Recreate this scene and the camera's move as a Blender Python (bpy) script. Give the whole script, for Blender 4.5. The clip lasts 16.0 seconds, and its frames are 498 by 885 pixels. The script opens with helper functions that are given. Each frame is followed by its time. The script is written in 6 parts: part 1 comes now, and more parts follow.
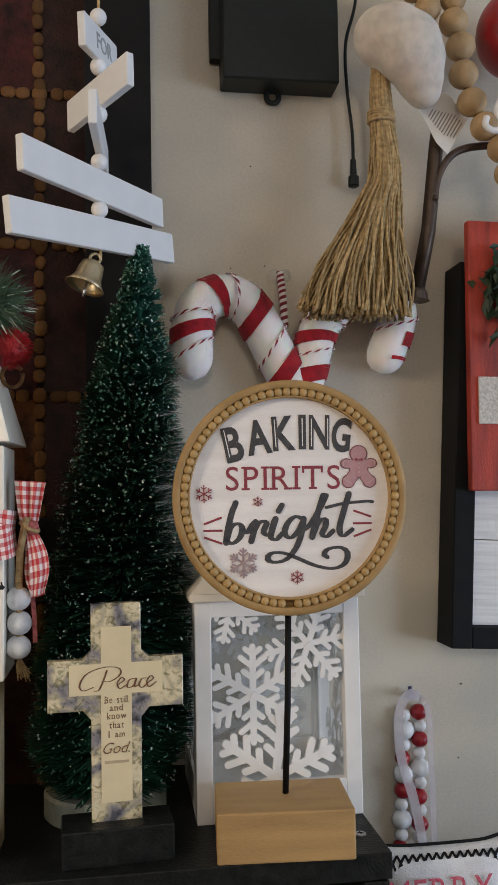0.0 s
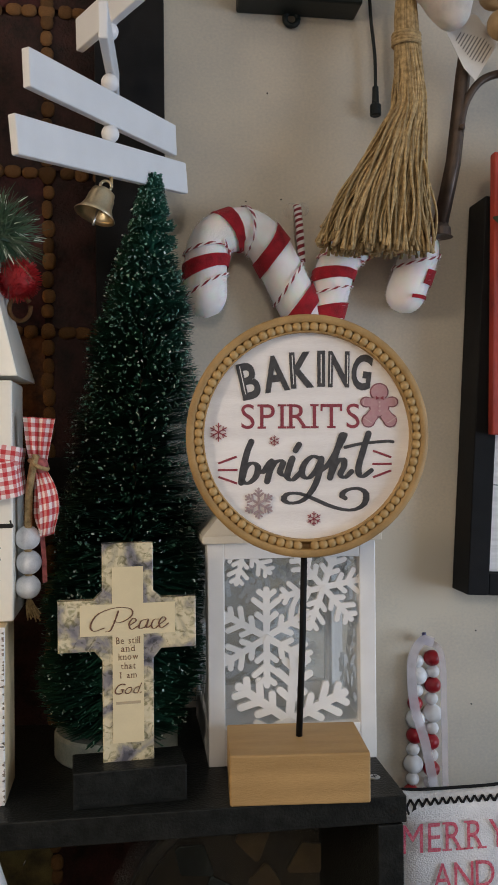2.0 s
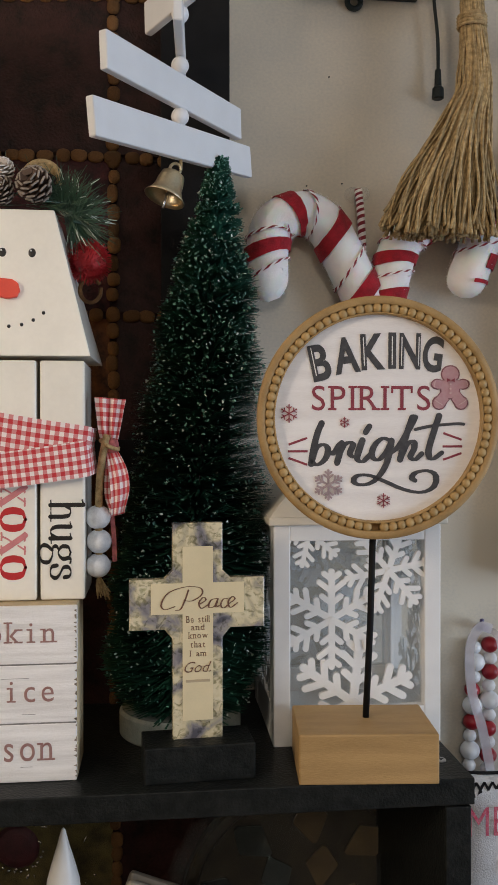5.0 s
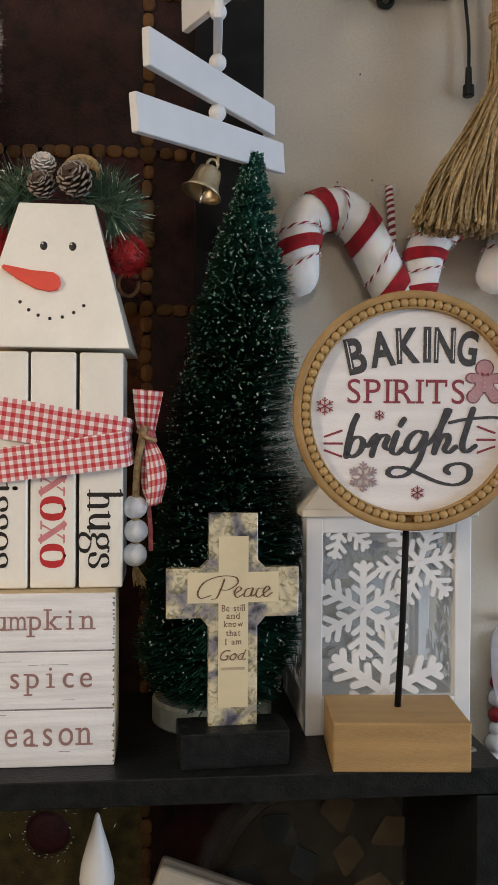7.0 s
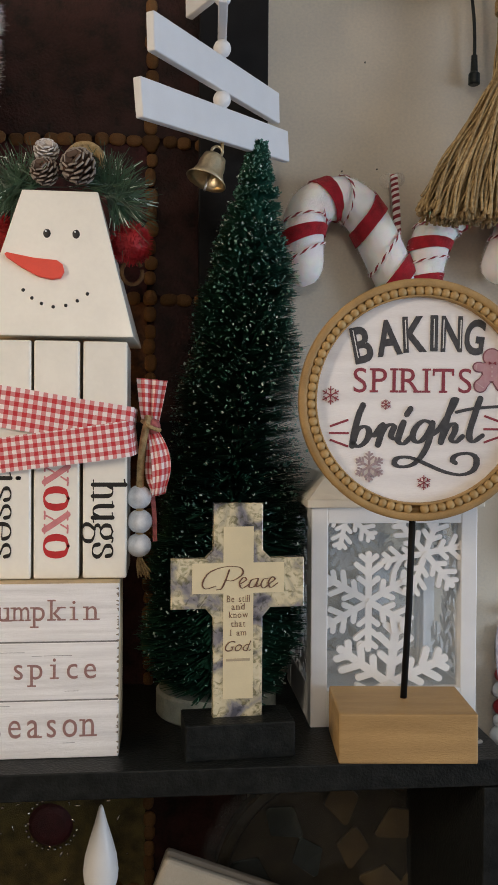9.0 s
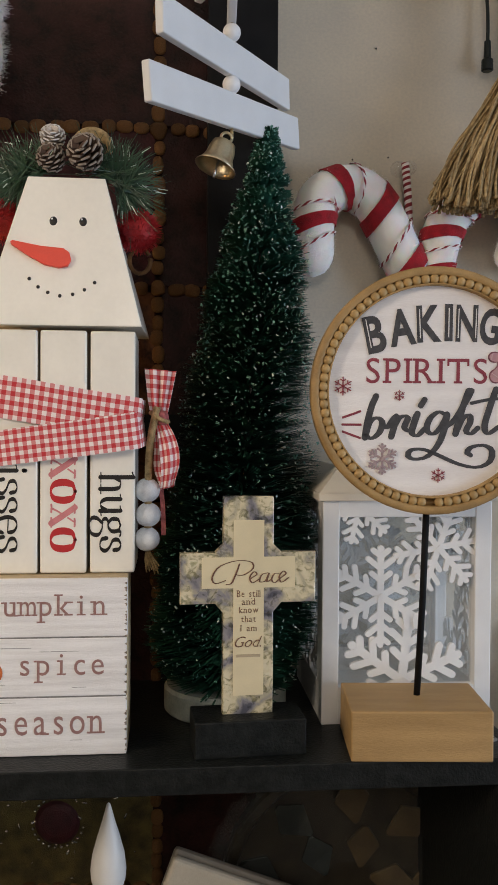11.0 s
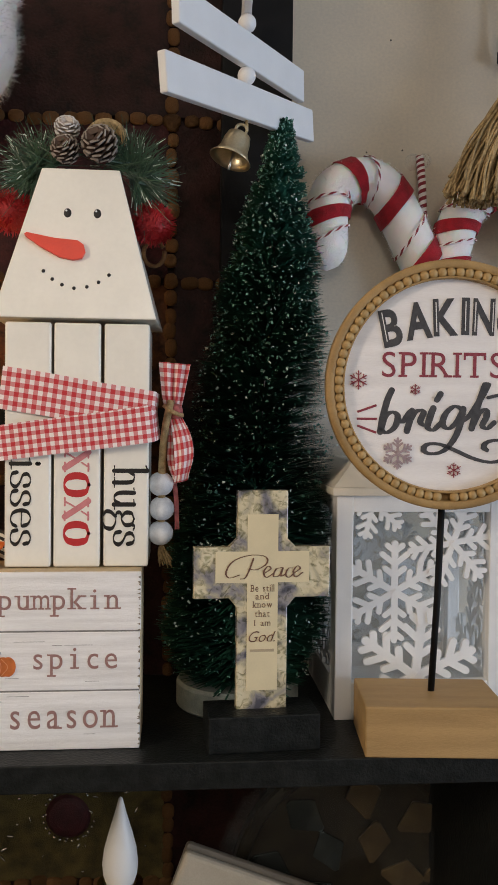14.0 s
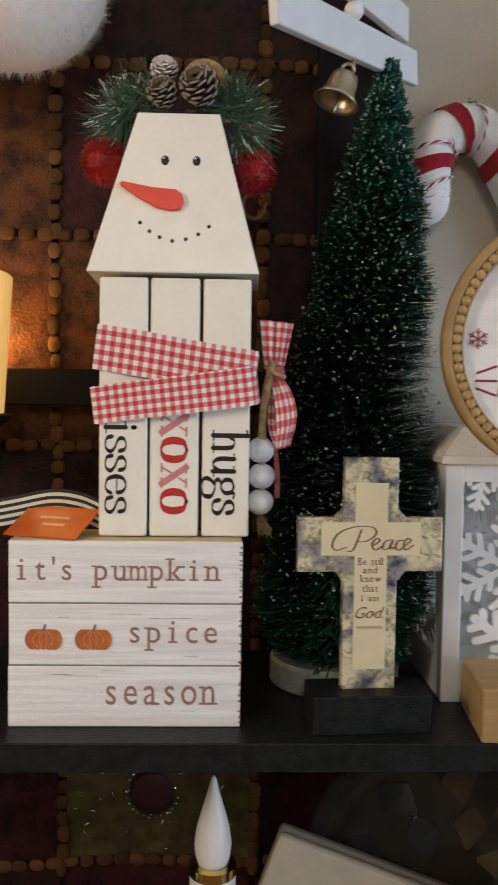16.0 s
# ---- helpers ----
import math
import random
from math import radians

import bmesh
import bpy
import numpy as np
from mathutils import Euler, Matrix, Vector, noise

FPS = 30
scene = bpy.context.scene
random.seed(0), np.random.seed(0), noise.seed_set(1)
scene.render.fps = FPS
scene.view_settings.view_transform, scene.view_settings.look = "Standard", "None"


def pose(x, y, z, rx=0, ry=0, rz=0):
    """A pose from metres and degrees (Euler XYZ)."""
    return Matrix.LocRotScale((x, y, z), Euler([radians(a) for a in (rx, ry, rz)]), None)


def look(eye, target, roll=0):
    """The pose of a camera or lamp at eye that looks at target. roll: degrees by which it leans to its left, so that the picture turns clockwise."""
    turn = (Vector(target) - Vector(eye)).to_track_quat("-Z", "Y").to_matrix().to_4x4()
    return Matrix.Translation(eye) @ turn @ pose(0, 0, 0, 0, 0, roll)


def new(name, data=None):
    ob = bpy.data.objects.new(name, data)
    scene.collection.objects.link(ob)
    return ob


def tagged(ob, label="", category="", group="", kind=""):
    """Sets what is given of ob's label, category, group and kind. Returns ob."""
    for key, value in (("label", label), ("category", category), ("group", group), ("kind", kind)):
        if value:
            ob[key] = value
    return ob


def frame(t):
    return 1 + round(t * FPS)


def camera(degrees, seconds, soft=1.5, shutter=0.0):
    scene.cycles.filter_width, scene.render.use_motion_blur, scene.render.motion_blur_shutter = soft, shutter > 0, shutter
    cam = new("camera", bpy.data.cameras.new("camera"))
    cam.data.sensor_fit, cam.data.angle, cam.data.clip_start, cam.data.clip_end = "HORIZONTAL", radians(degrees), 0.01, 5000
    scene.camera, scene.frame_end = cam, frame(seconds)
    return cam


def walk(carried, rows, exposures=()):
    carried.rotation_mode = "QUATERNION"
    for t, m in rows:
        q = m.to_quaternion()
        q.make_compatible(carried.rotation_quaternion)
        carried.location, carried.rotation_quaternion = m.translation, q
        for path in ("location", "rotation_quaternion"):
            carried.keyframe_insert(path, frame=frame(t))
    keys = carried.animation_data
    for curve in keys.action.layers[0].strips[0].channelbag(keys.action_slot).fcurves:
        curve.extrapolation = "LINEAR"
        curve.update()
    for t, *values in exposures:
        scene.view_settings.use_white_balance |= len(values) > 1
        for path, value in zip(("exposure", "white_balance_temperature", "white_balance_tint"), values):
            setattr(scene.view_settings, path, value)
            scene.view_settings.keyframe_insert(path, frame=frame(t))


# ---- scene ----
cam = camera(33.0, 16.0, shutter=0.5)
METRES, EYE, TILT, LEAN, TURN = 0.18, 1.45, 2.0, 1.2, -8.5
ROWS = [
    (0.0, 0.0, 0.0, 0.0, -0.0, 1.33, -0.19),
    (0.5, 0.0011, 0.0462, -0.0118, 0.03, 0.72, -0.31),
    (1.0, -0.007, 0.1038, -0.031, 0.15, -0.64, -0.57),
    (1.5, -0.017, 0.1058, -0.043, 0.35, -1.4, -0.71),
    (2.0, -0.0339, 0.1154, -0.0558, 0.5, -1.94, -0.72),
    (2.5, -0.0794, 0.122, -0.0717, 0.98, -2.13, -0.71),
    (3.0, -0.1098, 0.1436, -0.0806, 1.21, -2.39, -0.85),
    (3.5, -0.1244, 0.1488, -0.0889, 1.33, -2.54, -0.88),
    (4.0, -0.1455, 0.1396, -0.091, 1.93, -2.5, -0.86),
    (6.5, -0.2728, 0.0434, -0.1245, 2.74, -2.43, -1.27),
    (7.0, -0.2938, 0.0437, -0.128, 3.06, -2.57, -1.44),
    (7.5, -0.3015, 0.0482, -0.1393, 3.14, -2.7, -1.47),
    (8.0, -0.2955, 0.0712, -0.1531, 3.05, -2.99, -1.33),
    (8.5, -0.3002, 0.067, -0.1507, 3.07, -2.84, -1.33),
    (9.0, -0.3159, 0.068, -0.1523, 3.03, -2.88, -1.46),
    (9.5, -0.3258, 0.0914, -0.161, 3.09, -2.96, -1.47),
    (10.0, -0.3378, 0.1326, -0.1704, 3.21, -3.02, -1.47),
    (12.5, -0.3493, 0.1251, -0.1761, 3.45, -3.24, -1.42),
    (13.0, -0.3669, 0.1226, -0.1806, 3.59, -3.16, -1.47),
    (13.5, -0.3734, 0.1295, -0.1767, 3.63, -3.27, -1.59),
    (14.0, -0.3764, 0.145, -0.1814, 3.71, -3.45, -1.65),
    (14.5, -0.3821, 0.1716, -0.186, 3.86, -3.67, -1.81),
    (14.8, -0.3960, 0.1850, -0.1935, 4.17, -3.98, -1.97),
    (15.0, -0.4136, 0.1995, -0.2024, 4.54, -4.83, -2.16),
    (15.5, -0.4676, 0.2372, -0.2228, 5.6, -5.2, -1.99),
    (16.0, -0.6111, 0.3148, -0.2417, 6.73, -5.22, -1.77),
]
walk(cam, [(t, pose(0, 0, EYE, TILT, LEAN, TURN) @ pose(METRES * x, METRES * y, METRES * z, 90 + pitch, roll, yaw)) for t, x, y, z, yaw, pitch, roll in ROWS])

# ---- world, sun, large lights ----
world = bpy.data.worlds.new("world")
scene.world = world
world.use_nodes = True
wn = world.node_tree.nodes
sky = wn.new("ShaderNodeTexSky")
sky.sky_type, sky.sun_disc = "NISHITA", False
sky.sun_elevation, sky.sun_rotation = radians(25), radians(100)
wn["Background"].inputs["Strength"].default_value = 0.08
world.node_tree.links.new(sky.outputs[0], wn["Background"].inputs["Color"])


def area_lamp(name, m, sx, sy, power, color):
    data = bpy.data.lights.new(name, "AREA")
    data.shape, data.size, data.size_y, data.energy, data.color = "RECTANGLE", sx, sy, power, color
    ob = new(name, data)
    ob.matrix_world = m
    return ob


def point_lamp(name, place, power, color, radius):
    data = bpy.data.lights.new(name, "POINT")
    data.energy, data.color, data.shadow_soft_size = power, color, radius
    ob = new(name, data)
    ob.location = place
    return ob


# daylight through the window of the right wall, the room's ceiling lamp, the lamp beside the shelf
area_lamp("window_daylight", look((2.15, -0.45, 1.22), (0.1, 0.6, 1.33)), 1.3, 1.1, 28, (0.67, 0.84, 1.10))
area_lamp("ceiling_lamp_light", look((-0.1, -1.9, 2.30), (0.0, 0.5, 1.2)), 0.4, 0.4, 6.5, (1.0, 0.87, 0.74))
point_lamp("side_lamp_light", (-1.0, -0.1, 1.72), 21, (1.0, 0.82, 0.65), 0.16)
# warm light added behind the yellow object, for the orange glow on the tapestry
point_lamp("tapestry_glow_light", (-0.285, 0.722, 1.455), 0.30, (1.0, 0.55, 0.18), 0.012)


# ---- materials ----
def mat(name, color, rough=0.6, var=0.12, scale=60.0, bump=0.15, metal=0.0, second=None, fine=900.0, sheen=0.0,
        coat=0.0, stretch=(1, 1, 1), spec=0.5, alpha=None, trans=0.0, rand=0.0, sss=0.0):
    """A surface with two scales of variation: stains (scale) and grain (fine)."""
    m = bpy.data.materials.new(name)
    m.use_nodes = True
    nt = m.node_tree
    n, l = nt.nodes, nt.links
    b = n["Principled BSDF"]
    tc = n.new("ShaderNodeTexCoord")
    mp = n.new("ShaderNodeMapping")
    mp.inputs["Scale"].default_value = stretch
    l.new(tc.outputs["Object"], mp.inputs["Vector"])
    n1, n2 = n.new("ShaderNodeTexNoise"), n.new("ShaderNodeTexNoise")
    n1.inputs["Scale"].default_value, n2.inputs["Scale"].default_value = scale, fine
    n1.inputs["Detail"].default_value = 4
    l.new(mp.outputs[0], n1.inputs["Vector"]), l.new(mp.outputs[0], n2.inputs["Vector"])
    ramp = n.new("ShaderNodeValToRGB")
    lo = [c * (1 - var) for c in color] if second is None else second
    ramp.color_ramp.elements[0].color = (*lo, 1)
    ramp.color_ramp.elements[1].color = (*[min(1, c * (1 + var * 0.5)) for c in color], 1)
    ramp.color_ramp.elements[0].position, ramp.color_ramp.elements[1].position = 0.3, 0.65
    add = n.new("ShaderNodeMath")
    add.operation = "MULTIPLY_ADD"
    l.new(n2.outputs["Fac"], add.inputs[0])
    add.inputs[1].default_value = 0.3
    l.new(n1.outputs["Fac"], add.inputs[2])
    sub = n.new("ShaderNodeMath")
    sub.operation = "SUBTRACT"
    l.new(add.outputs[0], sub.inputs[0])
    sub.inputs[1].default_value = 0.15
    l.new(sub.outputs[0], ramp.inputs[0])
    out = ramp.outputs[0]
    if rand:
        info = n.new("ShaderNodeObjectInfo")
        hsv = n.new("ShaderNodeHueSaturation")
        mr = n.new("ShaderNodeMapRange")
        mr.inputs["To Min"].default_value, mr.inputs["To Max"].default_value = 1 - rand, 1 + rand
        l.new(info.outputs["Random"], mr.inputs["Value"])
        l.new(mr.outputs[0], hsv.inputs["Value"])
        l.new(out, hsv.inputs["Color"])
        out = hsv.outputs[0]
    l.new(out, b.inputs["Base Color"])
    b.inputs["Roughness"].default_value, b.inputs["Metallic"].default_value = rough, metal
    b.inputs["Specular IOR Level"].default_value = spec
    b.inputs["Sheen Weight"].default_value, b.inputs["Coat Weight"].default_value = sheen, coat
    b.inputs["Transmission Weight"].default_value = trans
    if sss:
        b.inputs["Subsurface Weight"].default_value, b.inputs["Subsurface Scale"].default_value = sss, 0.006
    if alpha is not None:
        b.inputs["Alpha"].default_value = alpha
    if bump:
        bp = n.new("ShaderNodeBump")
        bp.inputs["Strength"].default_value, bp.inputs["Distance"].default_value = bump, 0.001
        l.new(n2.outputs["Fac"], bp.inputs["Height"])
        l.new(bp.outputs[0], b.inputs["Normal"])
    return m


def stripes_uv(name, ca, cb, nu, nv, rough=0.8):
    """Woven check over the UVs: nu by nv repeats; nv 0 gives plain stripes."""
    m = bpy.data.materials.new(name)
    m.use_nodes = True
    n, l = m.node_tree.nodes, m.node_tree.links
    b = n["Principled BSDF"]
    uv = n.new("ShaderNodeUVMap")
    sep = n.new("ShaderNodeSeparateXYZ")
    l.new(uv.outputs[0], sep.inputs[0])
    bands = []
    for axis, count in (("X", nu), ("Y", nv)):
        if count:
            mul = n.new("ShaderNodeMath")
            mul.operation, mul.inputs[1].default_value = "MULTIPLY", count
            l.new(sep.outputs[axis], mul.inputs[0])
            fr = n.new("ShaderNodeMath")
            fr.operation = "FRACT"
            l.new(mul.outputs[0], fr.inputs[0])
            gt = n.new("ShaderNodeMath")
            gt.operation, gt.inputs[1].default_value = "GREATER_THAN", 0.5
            l.new(fr.outputs[0], gt.inputs[0])
            bands.append(gt)
    if len(bands) == 2:
        sm = n.new("ShaderNodeMath")
        sm.operation = "ADD"
        l.new(bands[0].outputs[0], sm.inputs[0]), l.new(bands[1].outputs[0], sm.inputs[1])
        hf = n.new("ShaderNodeMath")
        hf.operation, hf.inputs[1].default_value = "MULTIPLY", 0.5
        l.new(sm.outputs[0], hf.inputs[0])
        pw = n.new("ShaderNodeMath")
        pw.operation, pw.inputs[1].default_value = "POWER", 0.5
        l.new(hf.outputs[0], pw.inputs[0])
        fac = pw.outputs[0]
    else:
        fac = bands[0].outputs[0]
    noise_n = n.new("ShaderNodeTexNoise")
    noise_n.inputs["Scale"].default_value = 1500
    tc = n.new("ShaderNodeTexCoord")
    l.new(tc.outputs["Object"], noise_n.inputs["Vector"])
    mix = n.new("ShaderNodeMix")
    mix.data_type = "RGBA"
    mix.inputs[6].default_value, mix.inputs[7].default_value = (*ca, 1), (*cb, 1)
    l.new(fac, mix.inputs[0])
    l.new(mix.outputs[2], b.inputs["Base Color"])
    bp = n.new("ShaderNodeBump")
    bp.inputs["Strength"].default_value, bp.inputs["Distance"].default_value = 0.3, 0.0006
    l.new(noise_n.outputs["Fac"], bp.inputs["Height"])
    l.new(bp.outputs[0], b.inputs["Normal"])
    b.inputs["Roughness"].default_value = rough
    b.inputs["Sheen Weight"].default_value = 0.2
    return m


WALL = mat("painted_wall", (0.62, 0.555, 0.44), 0.42, 0.19, 5, 0.10, second=(0.48, 0.45, 0.39), fine=350, stretch=(1, 1, 1.3))
CEIL = mat("white_ceiling", (0.7, 0.7, 0.68), 0.8, 0.05, 4)
FLOOR = mat("wood_floor", (0.22, 0.13, 0.07), 0.5, 0.4, 6, stretch=(1, 8, 1))
BLACK = mat("black_painted_wood", (0.006, 0.007, 0.007), 0.42, 0.5, 130, 0.5, second=(0.018, 0.020, 0.019), spec=0.18, fine=500)
BLACKM = mat("matt_black", (0.007, 0.007, 0.0075), 0.65, 0.3, 60, spec=0.18)
BOARD = mat("cool_white_paint", (0.72, 0.74, 0.76), 0.4, 0.04, 40, 0.06)
CREAMPLUSH = mat("cream_plush", (0.70, 0.64, 0.57), 0.9, 0.16, 90, 0.9, sheen=0.25, fine=1400, sss=0.2)
PLASTIC = mat("black_plastic", (0.005, 0.010, 0.010), 0.45, 0.3, 150, 0.3, spec=0.35)
WHITE = mat("white_painted_wood", (0.86, 0.86, 0.85), 0.38, 0.05, 40, 0.06)
CREAM = mat("glossy_cream_paint", (0.92, 0.89, 0.80), 0.22, 0.05, 25, 0.06, coat=0.15, fine=300)
WASHED = mat("whitewashed_planks", (0.90, 0.89, 0.88), 0.6, 0.1, 45, 0.3, second=(0.77, 0.755, 0.74), stretch=(0.25, 1, 6))
BARE = mat("bare_light_wood", (0.60, 0.47, 0.28), 0.6, 0.25, 60, 0.2)
OAK = mat("tan_wood", (0.45, 0.29, 0.12), 0.55, 0.16, 30, 0.25, second=(0.37, 0.23, 0.09), stretch=(0.35, 2, 3))
RINGW = mat("sign_ring_wood", (0.40, 0.255, 0.10), 0.55, 0.2, 50, 0.2, second=(0.31, 0.19, 0.068))
BEADW = mat("sign_bead_wood", (0.43, 0.285, 0.115), 0.5, 0.2, 60, 0.15, second=(0.34, 0.21, 0.075), rand=0.1)
INK = mat("charcoal_ink", (0.035, 0.035, 0.04), 0.6, 0.4, 250, 0.1, second=(0.075, 0.075, 0.08))
INKB = mat("black_ink", (0.012, 0.011, 0.010), 0.45, 0.2, 200, 0)
REDINK = mat("dark_red_ink", (0.22, 0.025, 0.045), 0.6, 0.3, 300, 0.1, second=(0.3, 0.06, 0.08))
REDX = mat("red_ink", (0.52, 0.025, 0.03), 0.5, 0.1, 200, 0)
PINKX = mat("pink_ink", (0.66, 0.24, 0.25), 0.5, 0.1, 200, 0)
BROWNINK = mat("faded_brown_ink", (0.26, 0.13, 0.115), 0.7, 0.3, 300, 0, second=(0.36, 0.22, 0.2))
GOLDINK = mat("brown_script_ink", (0.16, 0.075, 0.045), 0.6, 0.2, 300, 0)
PINKG = mat("dusty_rose_print", (0.46, 0.25, 0.28), 0.7, 0.2, 300, 0, second=(0.54, 0.34, 0.36))
ROSEDARK = mat("dark_rose_outline", (0.25, 0.10, 0.13), 0.7, 0.2, 300, 0)
SIGNW = mat("scuffed_white_panel", (0.90, 0.88, 0.87), 0.6, 0.1, 30, 0.15, second=(0.80, 0.77, 0.76), stretch=(0.3, 1, 3))
# the cream tone holds the warm lamp light on the lid's slopes
LIDW = mat("warm_lit_wooden_lid", (0.78, 0.72, 0.60), 0.45, 0.06, 40, 0.08)
GREYP = mat("grey_rose_print", (0.42, 0.33, 0.34), 0.7, 0.2, 400, 0, second=(0.3, 0.22, 0.24))
ORANGE = mat("orange_print", (0.55, 0.15, 0.035), 0.6, 0.25, 150, 0)
CARROT = mat("carrot_orange_paint", (0.80, 0.080, 0.048), 0.35, 0.08, 60, 0.05)
NEEDLE = mat("green_bristle", (0.024, 0.118, 0.077), 0.5, 0.5, 60, 0, second=(0.008, 0.048, 0.031))
FROST = mat("frost_flake", (0.52, 0.60, 0.57), 0.35, 0.2, 200, 0)
FROSTG = mat("frosted_green_flake", (0.17, 0.38, 0.30), 0.45, 0.3, 200, 0)
FELT = mat("white_plush", (0.93, 0.89, 0.87), 0.9, 0.05, 90, 0.6, sheen=0.3, fine=1400, sss=0.35)
REDF = mat("red_felt", (0.34, 0.005, 0.014), 0.9, 0.35, 120, 0.7, sheen=0.08, fine=1500)
JUTE = mat("jute_twine", (0.45, 0.32, 0.155), 0.9, 0.35, 260, 0.8, second=(0.25, 0.17, 0.075), fine=1500, rand=0.25)
NATBEAD = mat("natural_wood_bead", (0.44, 0.30, 0.155), 0.6, 0.16, 70, 0.2, second=(0.35, 0.23, 0.11))
MARBLE = mat("whitewashed_bead", (0.76, 0.78, 0.80), 0.75, 0.25, 90, 0.10, second=(0.56, 0.58, 0.62))
WHITEB = mat("white_bead", (0.80, 0.81, 0.82), 0.35, 0.05, 100, 0.03)
REDB = mat("red_bead", (0.33, 0.012, 0.02), 0.35, 0.15, 100, 0.03)
BRASS = mat("antique_brass", (0.58, 0.50, 0.34), 0.36, 0.25, 80, 0.1, metal=0.9)
GOLD = mat("shiny_gold", (0.85, 0.60, 0.20), 0.15, 0.1, 80, 0.0, metal=1.0)
BRONZE = mat("bronze_metal", (0.085, 0.060, 0.046), 0.45, 0.3, 90, 0.2, metal=0.5)
STEEL = mat("steel", (0.5, 0.5, 0.5), 0.35, 0.2, 300, 0, metal=1.0)
GINGHAM = stripes_uv("red_gingham", (0.90, 0.80, 0.78), (0.57, 0.032, 0.04), 1, 1)
BWSTRIPE = stripes_uv("black_white_stripe", (0.7, 0.68, 0.62), (0.02, 0.02, 0.02), 0, 4)
CANDYTW = stripes_uv("red_white_twine", (0.86, 0.82, 0.79), (0.25, 0.02, 0.03), 1, 0)
REDS = mat("distressed_red_board", (0.42, 0.045, 0.022), 0.6, 0.4, 30, 0.4, second=(0.18, 0.02, 0.015), stretch=(3, 1, 0.4))
GLASS = mat("clear_glass", (0.85, 0.9, 0.9), 0.03, 0, 50, 0, alpha=0.12)
PAPER = mat("paper_tag", (0.78, 0.75, 0.70), 0.7, 0.06, 80, 0.1)


# ---- building helpers ----
def part(name, bm, material, parent=None, label="", smooth=False):
    me = bpy.data.meshes.new(name)
    bm.normal_update()
    bm.to_mesh(me)
    bm.free()
    return link(name, me, material, parent, label, smooth)


def link(name, me, material, parent=None, label="", smooth=False):
    if smooth:
        me.polygons.foreach_set("use_smooth", [True] * len(me.polygons))
    if not me.materials:
        me.materials.append(material)
    ob = new(name, me)
    ob.parent = parent
    return tagged(ob, label)


def thing(name, m, label, category, group="", kind=""):
    ob = new(name)
    ob.empty_display_size = 0.02
    ob.matrix_world = m
    return tagged(ob, label, category, group, kind)


def box(size, at=(0, 0, 0), bevel=0.0, m=None, bm=None, segs=2):
    own = bm is None
    b = bmesh.new()
    bmesh.ops.create_cube(b, size=1)
    bmesh.ops.scale(b, vec=size, verts=b.verts)
    if bevel:
        bmesh.ops.bevel(b, geom=b.edges[:], offset=bevel, segments=segs, affect="EDGES", profile=0.5)
    bmesh.ops.transform(b, matrix=(m or Matrix()) @ Matrix.Translation(at) if m is None else m @ Matrix.Translation(at), verts=b.verts)
    if own:
        return b
    join(bm, b)
    return bm


def join(bm, other):
    me = bpy.data.meshes.new("tmp")
    other.to_mesh(me)
    other.free()
    bm.from_mesh(me)
    bpy.data.meshes.remove(me)
    return bm


def lathe(profile, segs=32, at=(0, 0, 0)):
    """A turned body: profile rows of (radius, height) about z."""
    b = bmesh.new()
    rings = []
    for r, z in profile:
        if r < 1e-6:
            rings.append([b.verts.new((at[0], at[1], at[2] + z))])
        else:
            rings.append([b.verts.new((at[0] + r * math.cos(2 * math.pi * i / segs), at[1] + r * math.sin(2 * math.pi * i / segs), at[2] + z)) for i in range(segs)])
    for a, c in zip(rings, rings[1:]):
        for i in range(segs):
            j = (i + 1) % segs
            if len(a) == 1 and len(c) == 1:
                continue
            if len(a) == 1:
                b.faces.new((a[0], c[i], c[j]))
            elif len(c) == 1:
                b.faces.new((a[i], a[j], c[0]))
            else:
                b.faces.new((a[i], a[j], c[j], c[i]))
    bmesh.ops.recalc_face_normals(b, faces=b.faces)
    return b


def spline(points, n):
    """A smooth line of n places through the points."""
    pts = [Vector(p) for p in points]
    pts = [pts[0] * 2 - pts[1]] + pts + [pts[-1] * 2 - pts[-2]]
    out = []
    for k in range(n):
        u = k / (n - 1) * (len(pts) - 3)
        i = min(int(u), len(pts) - 4)
        t = u - i
        a, b_, c, d = pts[i:i + 4]
        out.append(0.5 * ((2 * b_) + (c - a) * t + (2 * a - 5 * b_ + 4 * c - d) * t * t + (3 * b_ - a - 3 * c + d) * t ** 3))
    return out


